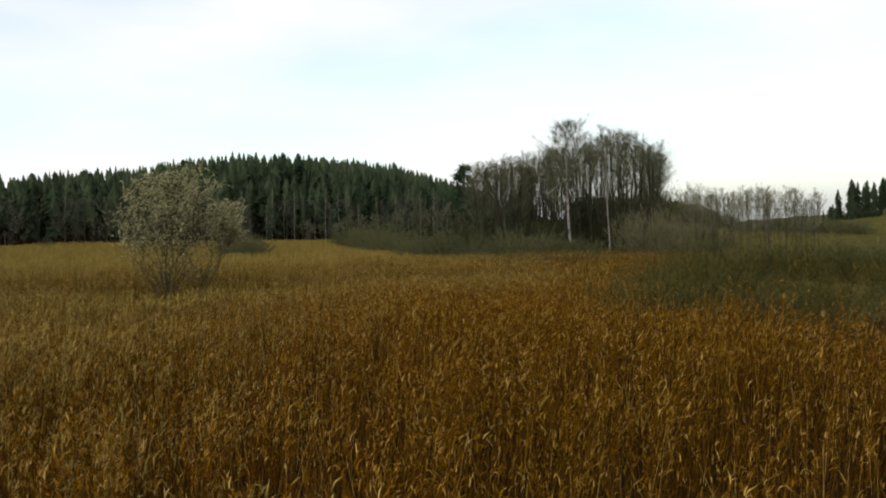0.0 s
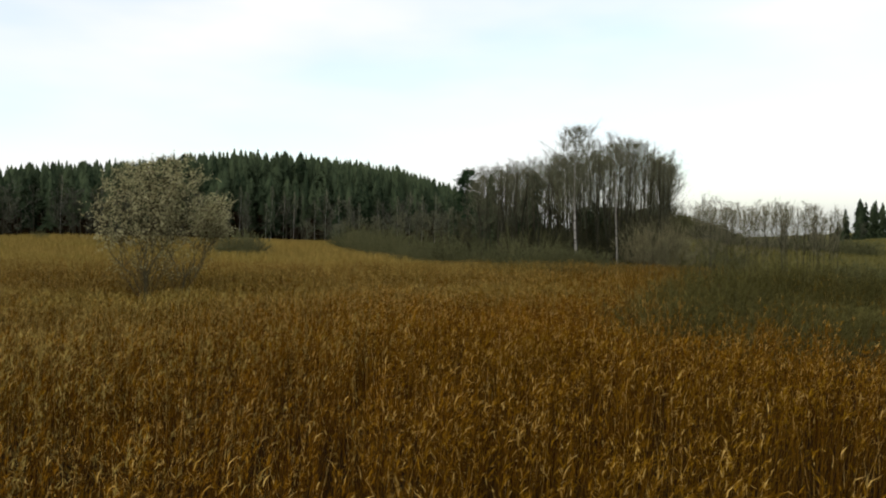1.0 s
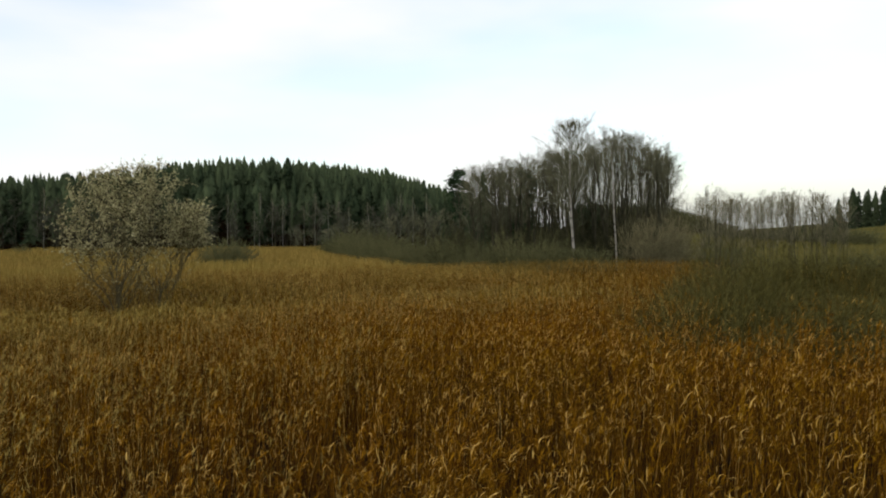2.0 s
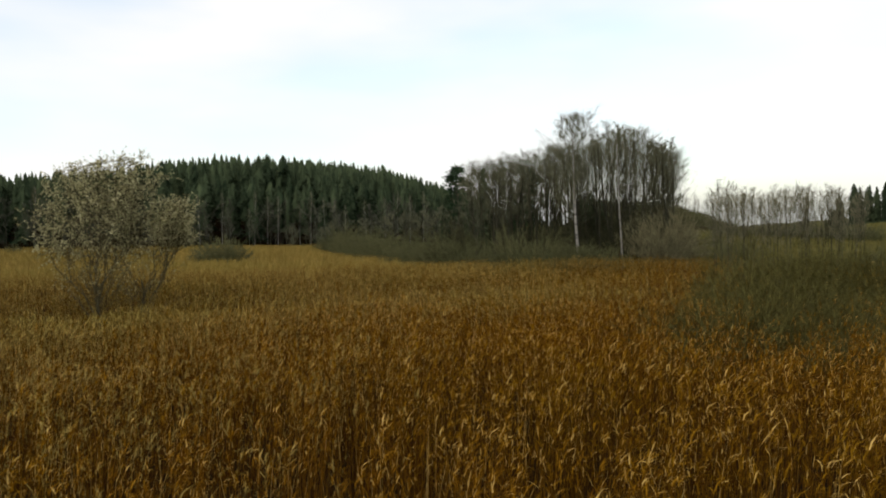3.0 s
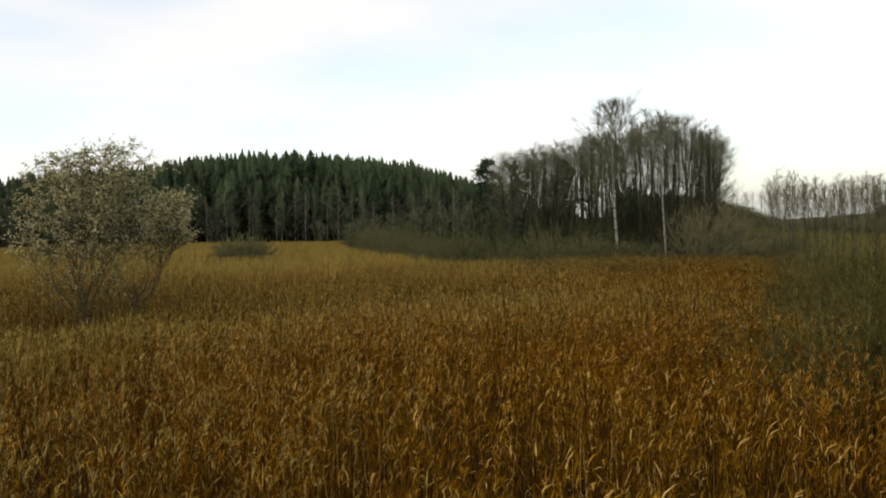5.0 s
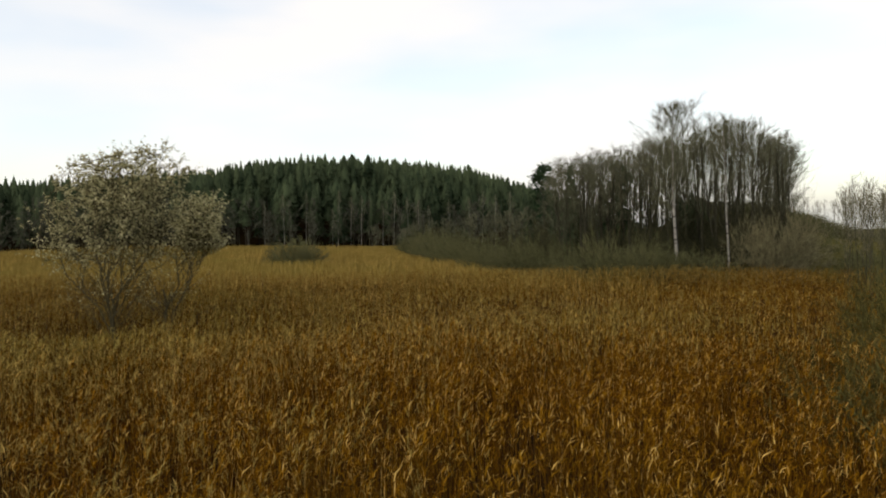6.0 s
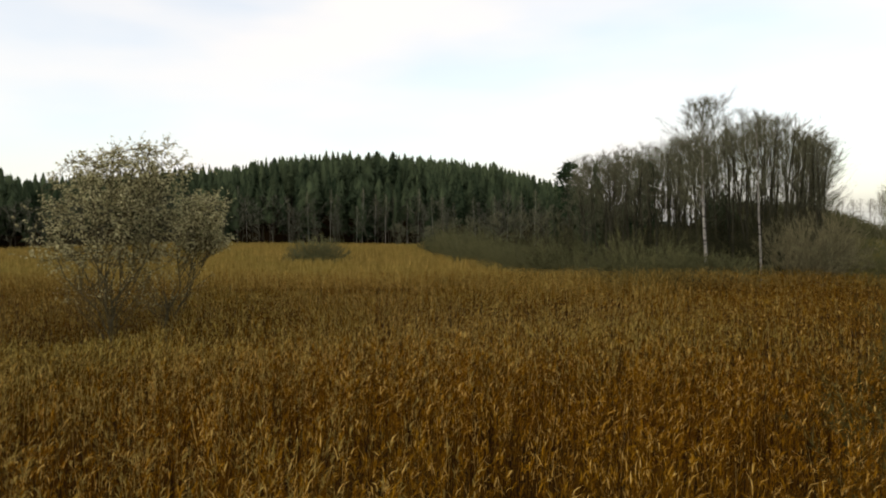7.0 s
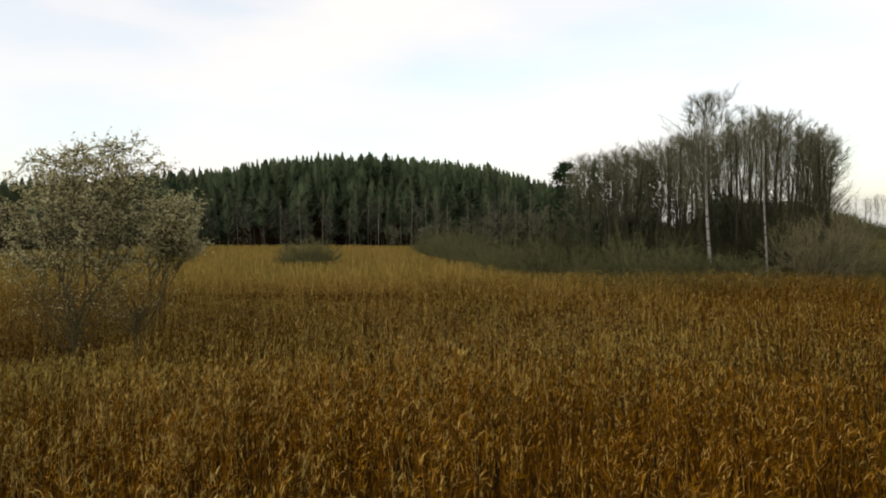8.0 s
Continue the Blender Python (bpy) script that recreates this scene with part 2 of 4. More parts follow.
def off_axis(rng, axis, angle):
    side = axis.cross(Vector((rng.gauss(0, 1), rng.gauss(0, 1), rng.gauss(0, 1)))).normalized()
    return axis * math.cos(angle) + side * math.sin(angle)


FOREST_EDGE = ([-190, -170, -140, -110, -62, -20, 8], [92, 112, 145, 166, 197, 203, 200])


def ground_height(x, y):
    fen = np.interp(y, [25, 75, 190], [0.0, -0.5, -0.8])
    deep = np.clip((y - np.interp(x, *FOREST_EDGE)) / 45.0, 0, 1)
    hill = 12.5 * deep * deep * (3 - 2 * deep) * np.exp(-((x + 78) / 52.0) ** 2 * 0.5)
    rise = np.clip((x - 82) / 45, 0, 1) * np.clip((y - 60) / 120, 0, 1)
    bank = np.clip((-x - 55) / 50, 0, 1) * np.clip((y - 80) / 80, 0, 1)
    knoll = np.interp(x, [14, 28, 44, 55, 63, 72], [0.0, 8.4, 8.8, 7.0, 4.2, 0.0]) * np.exp(-((y - 262) / 15.0) ** 2 * 0.5)
    fall = 0.03 * np.clip(y - 285, 0, None) * np.clip((x - 25) / 30, 0, 1)
    return fen + hill - fall + 3.4 * rise + 1.9 * bank + knoll


def gz(x, y):
    return float(ground_height(x, y))


# ---- ground ----
def build_ground():
    near = np.linspace(-260, 260, 91)
    far = np.array([320, 420, 600, 900, 1400, 2200, 3500, 4800.0])
    xs = np.concatenate([-far[::-1], near, far])
    ys = np.concatenate([-far[::-1], np.linspace(-260, 380, 111), far + 140])
    gx, gy = np.meshgrid(xs, ys)
    h = ground_height(gx, gy) + 0.05 * np.sin(gx * 0.7) * np.sin(gy * 0.6 + gx * 0.2)
    v = np.stack([gx, gy, h], -1).reshape(-1, 3)
    w = len(xs)
    i, j = np.meshgrid(np.arange(len(ys) - 1), np.arange(w - 1), indexing="ij")
    a = (i * w + j).ravel()
    f = np.concatenate([np.stack([a, a + 1, a + w + 1], -1), np.stack([a, a + w + 1, a + w], -1)])
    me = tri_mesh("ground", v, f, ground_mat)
    me.polygons.foreach_set("use_smooth", np.ones(len(f), bool))
    tagged(new("ground", me), "brown fen floor with yellowish pasture beyond", "ground", kind="structure")


build_ground()


def build_distant_woods():
    """A low ragged belt of woods all round the horizon."""
    rng = random.Random(3)
    s = Shape()
    for k in range(1300):
        a = rng.uniform(0, 2 * math.pi)
        r = 700 + 60 * math.sin(3 * a) + rng.uniform(-40, 60)
        h = 4.2 + 1.2 * math.sin(5 * a + 1) + rng.uniform(-1.0, 1.0)
        x, y = r * math.sin(a), r * math.cos(a)
        g = gz(x, y)
        s.tube([(x, y, g - 1), (x + rng.uniform(-1, 1), y, g + h * 0.5), (x + rng.uniform(-1, 1), y, g + h * 0.85), (x + rng.uniform(-1, 1), y, g + h)], rng.uniform(3, 5), 0.0, 5)
    tagged(new("distant_woods", s.mesh("distant_woods", distant_mat)), "hazy blue-green belt of distant woods", "woods", kind="stuff")


build_distant_woods()


# ---- reeds ----
def reed_template(rng, leaves, plume, segs, broad=1.45, reach=1.0):
    s = Shape()
    top = Vector((rng.uniform(0.02, 0.14), rng.uniform(-0.06, 0.06), 1.9))
    mid = Vector((top.x * 0.35, top.y * 0.35, 1.1))
    if segs > 2:
        s.tube([(0, 0, -0.05), top], 0.006, 0.0, 3)
    else:
        s.blade([Vector((0, 0, 0.1)), top], 0.017, Vector((rng.gauss(0, 1), rng.gauss(0, 1), 0)).normalized())
    stalk = len(s.f)
    line = [Vector((0, 0, 0)), mid, top]
    for k in range(leaves):
        p, _ = along(line, 0.98 - 0.62 * rng.random() ** 1.4 if k else 0.97)
        a = rng.gauss(0, 1.5)
        out = Vector((math.cos(a), math.sin(a), 0))
        length = rng.uniform(0.08, 0.2) * reach
        pts, d, q = [p.copy()], (out + Vector((0, 0, rng.uniform(0.4, 4.0)))).normalized(), p.copy()
        bend = rng.uniform(0.0, 0.7) if rng.random() < 0.7 else rng.uniform(0.8, 2.0)
        bits = segs if k % 4 == 0 else 2
        for n in range(bits):
            q = q + d * (length / bits)
            pts.append(q.copy())
            d = (d + Vector((0, 0, -bend * (n + 1) / bits)) + out * 0.2).normalized()
        across = (Vector((-out.y, out.x, 0)) + Vector((0, 0, rng.uniform(-0.9, 0.9)))).normalized()
        s.blade(pts, rng.uniform(0.006, 0.012) * (1.0 if segs > 2 else broad), across)
    for k in range(plume):
        a = rng.gauss(0, 0.8)
        out = Vector((math.cos(a), math.sin(a), 0))
        q = top - Vector((0, 0, rng.uniform(0.02, 0.14)))
        length = rng.uniform(0.07, 0.17)
        s.blade([q, q + (out * 0.4 + Vector((0, 0, 0.9))) * (length * 0.5), q + (out + Vector((0, 0, 0.8))) * length], 0.016 if segs > 2 else 0.03,
                Vector((-out.y, out.x, 0.4)).normalized())
    return np.array(s.v, np.float32), np.array(s.f, np.int32), stalk


def reed_bunch(rng):
    """A handful of reeds that stand close, for the far side of the fen."""
    s = Shape()
    for k in range(3):
        a, r = rng.uniform(0, 6.28), rng.uniform(0, 0.22)
        foot = Vector((r * math.cos(a), r * math.sin(a), 0.5))
        lean = Vector((rng.uniform(0, 0.12), rng.gauss(0, 0.06), 0))
        tall = rng.uniform(1.3, 1.42)
        side = Vector((rng.gauss(0, 1), rng.gauss(0, 1), 0)).normalized()
        s.blade([foot, foot + lean + Vector((0, 0, tall))], rng.uniform(0.11, 0.19), side)
    return np.array(s.v, np.float32), np.array(s.f, np.int32), -1


def waves(x, y, s, k):
    """Smooth wandering value between about -1 and 1."""
    return (np.sin(x * s + 1.3 * k + 1.7 * np.sin(y * s * 0.7 + k)) + np.sin(y * s * 1.1 + 2.1 * k + 1.4 * np.sin(x * s * 0.6 - k))) * 0.5


def sow(rng, templates, x, y, size, spread, vary=1.0, leaf=0):
    """All reeds at x, y as one set of vertices and triangles."""
    vs, fs, ms, start = [], [], [], 0
    pick = rng.integers(0, len(templates), len(x))
    z0 = ground_height(x, y)
    for t, (tv, tf, stalk) in enumerate(templates):
        m = pick == t
        n = int(m.sum())
        if not n:
            continue
        px, py = x[m], y[m]
        turn = 0.5 + 1.2 * waves(px, py, 0.11, 2.0) + rng.normal(0, spread, n)
        lean = 0.06 + 0.06 * waves(px, py, 0.23, 5.0) + rng.normal(0, 0.10, n)
        tall = size * (1 + vary * (0.13 * waves(px, py, 0.35, 1.0) + 0.05 * waves(px, py, 1.3, 4.0) + rng.normal(0, 0.075, n)))
        tall *= 1 - 0.45 * np.exp(-((px + 18.2) / 2.4) ** 2 - ((py - 35.8) / 3.0) ** 2)
        c, s = np.cos(turn)[:, None], np.sin(turn)[:, None]
        wide = 0.5 + 0.5 * tall[:, None]
        lx = tv[None, :, 0] * wide + lean[:, None] * tv[None, :, 2]
        ly = tv[None, :, 1] * wide + rng.normal(0, 0.09, n)[:, None] * tv[None, :, 2]
        out = np.empty((n, len(tv), 3), np.float32)
        out[..., 0] = px[:, None] + c * lx - s * ly
        out[..., 1] = py[:, None] + s * lx + c * ly
        out[..., 2] = z0[m][:, None] + tv[None, :, 2] * tall[:, None]
        vs.append(out.reshape(-1, 3))
        fs.append((tf[None] + (start + np.arange(n) * len(tv))[:, None, None]).reshape(-1, 3))
        # pale hazed tone comes more often to the left and farther off
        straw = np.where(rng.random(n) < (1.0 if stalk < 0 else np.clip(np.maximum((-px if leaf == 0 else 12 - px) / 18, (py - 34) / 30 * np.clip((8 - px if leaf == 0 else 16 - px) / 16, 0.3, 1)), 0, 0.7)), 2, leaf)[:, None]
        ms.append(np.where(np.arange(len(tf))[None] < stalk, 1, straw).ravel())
        start += n * len(tv)
    return np.concatenate(vs), np.concatenate(fs), np.concatenate(ms)


def far_limit(x):
    """Where the reeds end against the woods and the thicket."""
    return np.interp(x, [-200, -140, -110, -62, -46, -41, -35, -25, -15, -7.5, 0, 6, 9, 13, 20, 26], [95, 140, 160, 192, 192, 156, 138, 113, 95, 77, 72, 69.5, 76, 73, 62, 42])


def scatter(rng, n, x0, x1, y0, y1, keep, clump=6, loose=0.16):
    k = n // clump
    x = np.repeat(rng.uniform(x0, x1, k), clump) + rng.normal(0, loose, k * clump)
    y = np.repeat(rng.uniform(y0, y1, k), clump) + rng.normal(0, loose, k * clump)
    m = keep(x, y)
    return x[m], y[m]


def build_reeds():
    rng = np.random.default_rng(11)
    prng = random.Random(5)
    bare = [reed_template(prng, 0, 0, 2) for _ in range(6)]
    full = [reed_template(prng, 14, 2, 3) for _ in range(14)]
    plain = [reed_template(prng, 6, 0, 2, 2.0, 0.95) for _ in range(10)]
    tuft = [reed_bunch(prng) for _ in range(8)]

    def bed(x, y):
        inner = np.minimum(x - 4.6 - 0.27 * (y - 25), y - 27.5 + 0.82 * (x - 4.5)) + 1.3 * waves(x, y, 0.8, 3.0)
        scrub = rng.random(len(x)) < np.clip(inner / 3.0, 0, 0.92)
        open_round = ((x + 42.0) / 3.6) ** 2 + ((y - 108.2) / 1.8) ** 2 > 1
        return (y < far_limit(x)) & (x < 27) & ~scrub & open_round

    def wedge(x, y):
        return (x - 0.5 < 4.5 + 0.5 * (y + 3)) & (0.5 - x < 0.8 + 0.72 * (y + 3))

    sets = []
    x, y = scatter(rng, 27500, -20, 16, 4.4, 39, lambda a, b: bed(a, b) & wedge(a, b) & (b < 33 - 0.012 * (a + 4) ** 2))
    sets.append(sow(rng, full, x, y, 1.0, 1.3))
    x, y = scatter(rng, 34000, -20, 16, 4.4, 39, lambda a, b: bed(a, b) & wedge(a, b))
    sets.append(sow(rng, bare, x, y, 0.70, 1.3))
    x, y = scatter(rng, 46000, -62, 27, 26, 75, lambda a, b: bed(a, b) & (b > 31 - 0.012 * (a + 4) ** 2) & (a < 0.75 * b + 6) & (a > -0.85 * b - 6), 3, 0.35)
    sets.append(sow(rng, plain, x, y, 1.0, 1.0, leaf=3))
    x, y = scatter(rng, 60000, -175, 10, 70, 196, lambda a, b: bed(a, b) & (a > -0.95 * b - 8), 2, 0.4)
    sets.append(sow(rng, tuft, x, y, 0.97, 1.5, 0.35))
    x, y = scatter(rng, 21000, -60, 27, -32, 40, lambda a, b: bed(a, b) & (~wedge(a, b) | (b < 4.5)), 2, 0.3)
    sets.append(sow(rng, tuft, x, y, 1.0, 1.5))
    x, y = scatter(rng, 9000, -30, 14, 28, 50, lambda a, b: bed(a, b) & (b > 30 - 0.012 * (a + 4) ** 2), 3, 0.3)
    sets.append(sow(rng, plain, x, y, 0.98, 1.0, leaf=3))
    x, y = scatter(rng, 9000, -16, 20, 57, 78, lambda a, b: bed(a, b) & (rng.random(len(a)) < (b - 57) / 14), 2, 0.3)
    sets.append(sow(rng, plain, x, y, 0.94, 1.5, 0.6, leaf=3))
    vs, fs, ms, start = [], [], [], 0
    for v, f, m in sets:
        vs.append(v)
        fs.append(f + start)
        ms.append(m)
        start += len(v)
    me = tri_mesh("reed_bed", np.concatenate(vs), np.concatenate(fs), reed_mat)
    me.materials.append(stalk_mat)
    me.materials.append(hazed_reed_mat)
    me.materials.append(dulled_reed_mat)
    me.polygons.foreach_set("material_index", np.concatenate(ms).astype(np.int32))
    tagged(new("reed_bed", me), "dense bed of dry golden-brown reeds with withered leaves", "reeds", kind="stuff")


build_reeds()


def build_pasture_grass():
    """Rough withered grass on the pasture beyond the scrub."""
    rng = np.random.default_rng(19)
    prng = random.Random(9)
    blades = []
    for _ in range(6):
        t = Shape()
        for _k in range(4):
            foot = Vector((prng.gauss(0, 0.25), prng.gauss(0, 0.25), 0))
            tip = foot + Vector((prng.gauss(0, 0.14), prng.gauss(0, 0.14), prng.uniform(0.35, 0.8)))
            t.blade([foot, tip], prng.uniform(0.06, 0.12), Vector((prng.gauss(0, 1), prng.gauss(0, 1), 0)).normalized())
        blades.append((np.array(t.v, np.float32), np.array(t.f, np.int32), 0))
    x, y = rng.uniform(10, 110, 30000), 40 + 190 * rng.random(30000) ** 1.4
    keep = (x > 24 - 0.15 * (y - 40)) & (x < 0.56 * y + 8) & (y > far_limit(np.minimum(x, 26)) + 1) & (x > 0.2 * (y + 3) - 2)
    v, f, _m = sow(rng, blades, x[keep], y[keep], 1.0, 1.5)
    tagged(new("pasture_grass", tri_mesh("pasture_grass", v, f, grass_mat)), "rough olive and straw-coloured grass of the pasture", "grass", kind="stuff")


build_pasture_grass()


# ---- bare trees ----
def bare_tree_meshes(seed, height, clear, limbs, spread, twigs, trunk_r, twig_r=0.012, lean=0.0, split=False, apart=None, boughs=6, open_angle=0.5, top_r=0.02, rise=0.08):
    """Trunk with limbs, and a crown of fine twigs. clear: where the crown begins, as a share of the height."""
    rng = random.Random(seed)
    wood, fine = Shape(), Shape()
    trunks = [sway(rng, (0, 0, -0.2), (lean, rng.gauss(0, 0.02), 1), height, 9, 0.022, 0.03)]
    if split:
        p, d = along(trunks[0], 0.12)
        trunks.append(sway(rng, p, (rng.choice((-0.12, 0.12)), rng.gauss(0, 0.06), 1), height * 0.8, 8, 0.04, 0.08))
    for n, line in enumerate(trunks):
        wood.tube(line, trunk_r * (1 - 0.3 * n), top_r, 6)
        tall = (line[-1] - line[0]).length
        for k in range(limbs):
            u = clear + (0.98 - clear) * ((k + rng.random()) / limbs) ** 0.82
            p, d = along(line, u)
            low = (u - clear) / (1 - clear)
            reach = spread * tall * (0.12 + 0.88 * math.sin(math.pi * (0.22 + 0.70 * low))) * rng.uniform(0.75, 1.1)
            short = min(1.0, 0.42 + 1.7 * (1 - low))
            reach *= short
            limb = sway(rng, p, off_axis(rng, d, open_angle * (1.15 - 0.4 * low) * rng.uniform(0.75, 1.25)), reach, 4, 0.1, rise)
            bough_wood = wood
            if apart is not None:
                bough_wood = Shape()
                apart.append(bough_wood)
            bough_wood.tube(limb, max(0.018, trunk_r * 0.36 * (1.15 - u)), 0.0, 4)
            for _ in range(max(2, round(boughs * short))):
                q, e = along(limb, rng.uniform(0.3, 1))
                bough = sway(rng, q, off_axis(rng, e, rng.uniform(0.3, 0.75)), reach * rng.uniform(0.3, 0.65), 2, 0.12, 0.10)
                fine.tube(bough, twig_r * 1.5, 0.0, 3)
                for _ in range(twigs):
                    w, g = along(bough, rng.uniform(0.1, 1))
                    way = (off_axis(rng, g, rng.uniform(0.25, 0.85)) + Vector((0, 0, 0.2))).normalized()
                    fine.tube([w, w + way * (rng.uniform(0.35, 0.9) * height / 16)], twig_r, 0.0, 3)
    return wood, fine


def bare_tree(name, label, seed, bark, twig, limb_bark=None, **shape):
    wood, fine = bare_tree_meshes(seed, **shape)
    root = tagged(new(name), label, "tree")
    trunk = part("trunk", wood.mesh("trunk", bark), root)
    for limb in shape.get("apart") or ():
        part("limb", limb.mesh("limb", limb_bark or bark), trunk)
    part("crown", fine.mesh("crown", twig), root)
    return root


def stand(ob, x, y, turn=0.0, size=1.0, wide=None, sink=0.0, first=False):
    m = pose(x, y, gz(x, y) - sink, 0, 0, turn) @ Matrix.Diagonal((wide or size, wide or size, size, 1))
    if first:
        ob.matrix_basis = m
        return ob
    return copy_thing(ob, m @ Matrix.Diagonal((*(1 / v for v in ob.scale), 1)))


def grove_top(x):
    """How high the grove's crowns reach along its front."""
    return float(np.interp(x, [-9, -4, 0, 3, 5, 8.5, 10, 12, 15, 17.5, 19.5], [10.6, 11.5, 12.3, 12.7, 13.6, 13.6, 15.2, 15.6, 14.7, 13.0, 10.6]))


def build_grove():
    rng = random.Random(21)
    kinds = []
    for k in range(6):
        kinds.append(bare_tree("alder_tree", "bare grey-brown alder tree in the grove", 40 + k, bark_dark, twig_brown, height=16.0, clear=(0.34, 0.42, 0.36, 0.3, 0.44, 0.35)[k],
                               limbs=20, spread=(0.24, 0.21, 0.23, 0.26, 0.2, 0.22)[k], twigs=6, trunk_r=(0.17, 0.14, 0.16, 0.19, 0.13, 0.15)[k], twig_r=0.0095,
                               split=k in (2, 5), boughs=6, open_angle=0.68, top_r=0.02, rise=0.05))
    spots = []
    for row in range(4):
        y = 85.5 + 6.5 * row
        x = 2.3 - 0.071 * (y + 2.9) + rng.uniform(0, 1.2)
        while x < 1.7 + 0.185 * y:
            spots.append((x + rng.uniform(-0.5, 0.5), y + rng.uniform(-2.5, 2.5)))
            x += rng.uniform(0.8, 1.5) if x > 6 else rng.uniform(0.7, 1.3)
    spots += [(17.2, 85.5), (17.5, 91.5), (17.0, 88), (18.4, 94), (17.4, 95), (19.3, 101), (18.2, 99)]
    for n, (x, y) in enumerate(spots):
        size = (grove_top(x * 90.0 / y) * (y + 3) / 93.0 + 1.0) / 16.6 * rng.uniform(0.9, 1.02)
        ob = stand(kinds[n % 6], x, y, rng.uniform(0, 360), size, size * 0.6 + 0.4, first=n < 6)
        tagged(ob, group="alders of the grove")


build_grove()


def build_birches():
    a = bare_tree("birch_tree", "tall bare birch with white spotted trunk at the grove's edge", 78, birch_bark, twig_brown, height=16.4, clear=0.42,
                  limbs=44, spread=0.235, twigs=12, trunk_r=0.15, twig_r=0.0095, lean=-0.03, apart=[], limb_bark=twig_brown, boughs=8, open_angle=0.62, rise=0.06)
    stand(a, 6.95, 79.0, 0, 0.955, 1.16, first=True)
    b = bare_tree("birch_tree", "slender bare birch with pale trunk before the grove", 72, birch_bark, twig_brown, height=13.8, clear=0.5,
                  limbs=26, spread=0.18, twigs=8, trunk_r=0.10, twig_r=0.0095, apart=[], limb_bark=twig_brown, boughs=6, open_angle=0.62, rise=0.05)
    stand(b, 10.95, 78.0, 0, 1.0, first=True)
    for ob in (a, b):
        tagged(ob, group="birches")
    c = bare_tree("birch_tree", "slender birch with white trunk at the forest edge", 73, birch_bark, twig_brown, height=15.0, clear=0.5,
                  limbs=12, spread=0.12, twigs=5, trunk_r=0.085, twig_r=0.02)
    rng = random.Random(8)
    spots = [(-67.8, 193), (-61.6, 193.5), (-56.5, 196), (-44.5, 198), (-39, 199), (-34, 199), (-75, 189), (-84, 184), (-93, 179), (-95, 178), (-101, 174),
             (-112, 168), (-122, 160), (-27.5, 200), (-65, 195), (-50, 197.5), (-88, 183), (-68.9, 192), (-47.2, 198), (-53.6, 196),
             (-79.5, 186), (-98, 175.5), (-31, 200.5), (-24, 200)]
    for n, (x, y) in enumerate(spots):
        tagged(stand(c, x, y, rng.uniform(0, 360), rng.uniform(0.7, 1.05), first=n == 0), group="birches at the forest edge")


build_birches()


# ---- conifers ----
def spruce_meshes(seed, height, base, radius, whorls, per, core_share=0.6):
    rng = random.Random(seed)
    wood, green = Shape(), Shape()
    wood.tube([(0, 0, -0.3), (0, 0, height * 0.5), (0, 0, height * 0.97)], 0.02 * height * 0.6, 0.02, 6)
    for k in range(whorls):
        u = k / (whorls - 1)
        z = base + (height - base) * u ** 0.9
        r = radius * (1 - u) ** 0.46 * rng.uniform(0.75, 1.2) + 0.1
        for j in range(max(4, int(per * (1 - 0.5 * u)))):
            a = rng.uniform(0, 2 * math.pi)
            out = Vector((math.cos(a), math.sin(a), 0))
            side = Vector((-out.y, out.x, 0))
            reach = r * rng.uniform(0.7, 1.15)
            fall = rng.uniform(0.3, 0.6) + 1.5 * u * u
            p0 = Vector((0, 0, z + 0.1 * reach + rng.uniform(-0.6, 0.6) * (1 - u)))
            p1 = p0 + out * (reach * 0.6) + Vector((0, 0, -fall * reach * 0.6))
            p2 = p0 + out * reach + Vector((0, 0, -fall * reach * 0.8))
            w = reach * 0.42
            green.blade([p0, p1, p2], w, (side + Vector((0, 0, rng.uniform(-0.5, 0.5)))).normalized())
            green.blade([p0 + out * (reach * 0.3), p1 + side * (w * 0.8) - Vector((0, 0, 0.25 * reach)), p2 + side * (w * 0.9) - Vector((0, 0, 0.3 * reach))], w * 0.7,
                        (out + Vector((0, 0, 0.8))).normalized())
            green.blade([p0 + out * (reach * 0.3), p1 - side * (w * 0.8) - Vector((0, 0, 0.25 * reach)), p2 - side * (w * 0.9) - Vector((0, 0, 0.3 * reach))], w * 0.7,
                        (out - Vector((0, 0, 0.8))).normalized())
    core = len(green.v)
    green.tube([(0, 0, base * 0.8 + (height * 0.98 - base * 0.8) * (k / 8) ** 0.85) for k in range(9)], radius * core_share, 0.0, 7)
    for n in range(core, len(green.v)):
        x, y, z = green.v[n]
        u = min(1.0, max(0.0, (z - base * 0.8) / (height * 0.98 - base * 0.8)))
        g = rng.uniform(0.6, 1.3) * (1 + 3.0 * core_share * u)
        green.v[n] = (x * g, y * g, z + rng.uniform(-0.35, 0.35) * (1 - u))
    green.tube([(0, 0, height * 0.93), (0, 0, height * 0.985)], 0.35, 0.0, 4)
    return wood, green


def spruce(seed, **shape):
    wood, green = spruce_meshes(seed, **shape)
    root = tagged(new("spruce_tree"), "dark green spruce in the forest", "tree")
    part("trunk", wood.mesh("trunk", bark_spruce), root)
    part("crown", green.mesh("crown", needle), root)
    return root


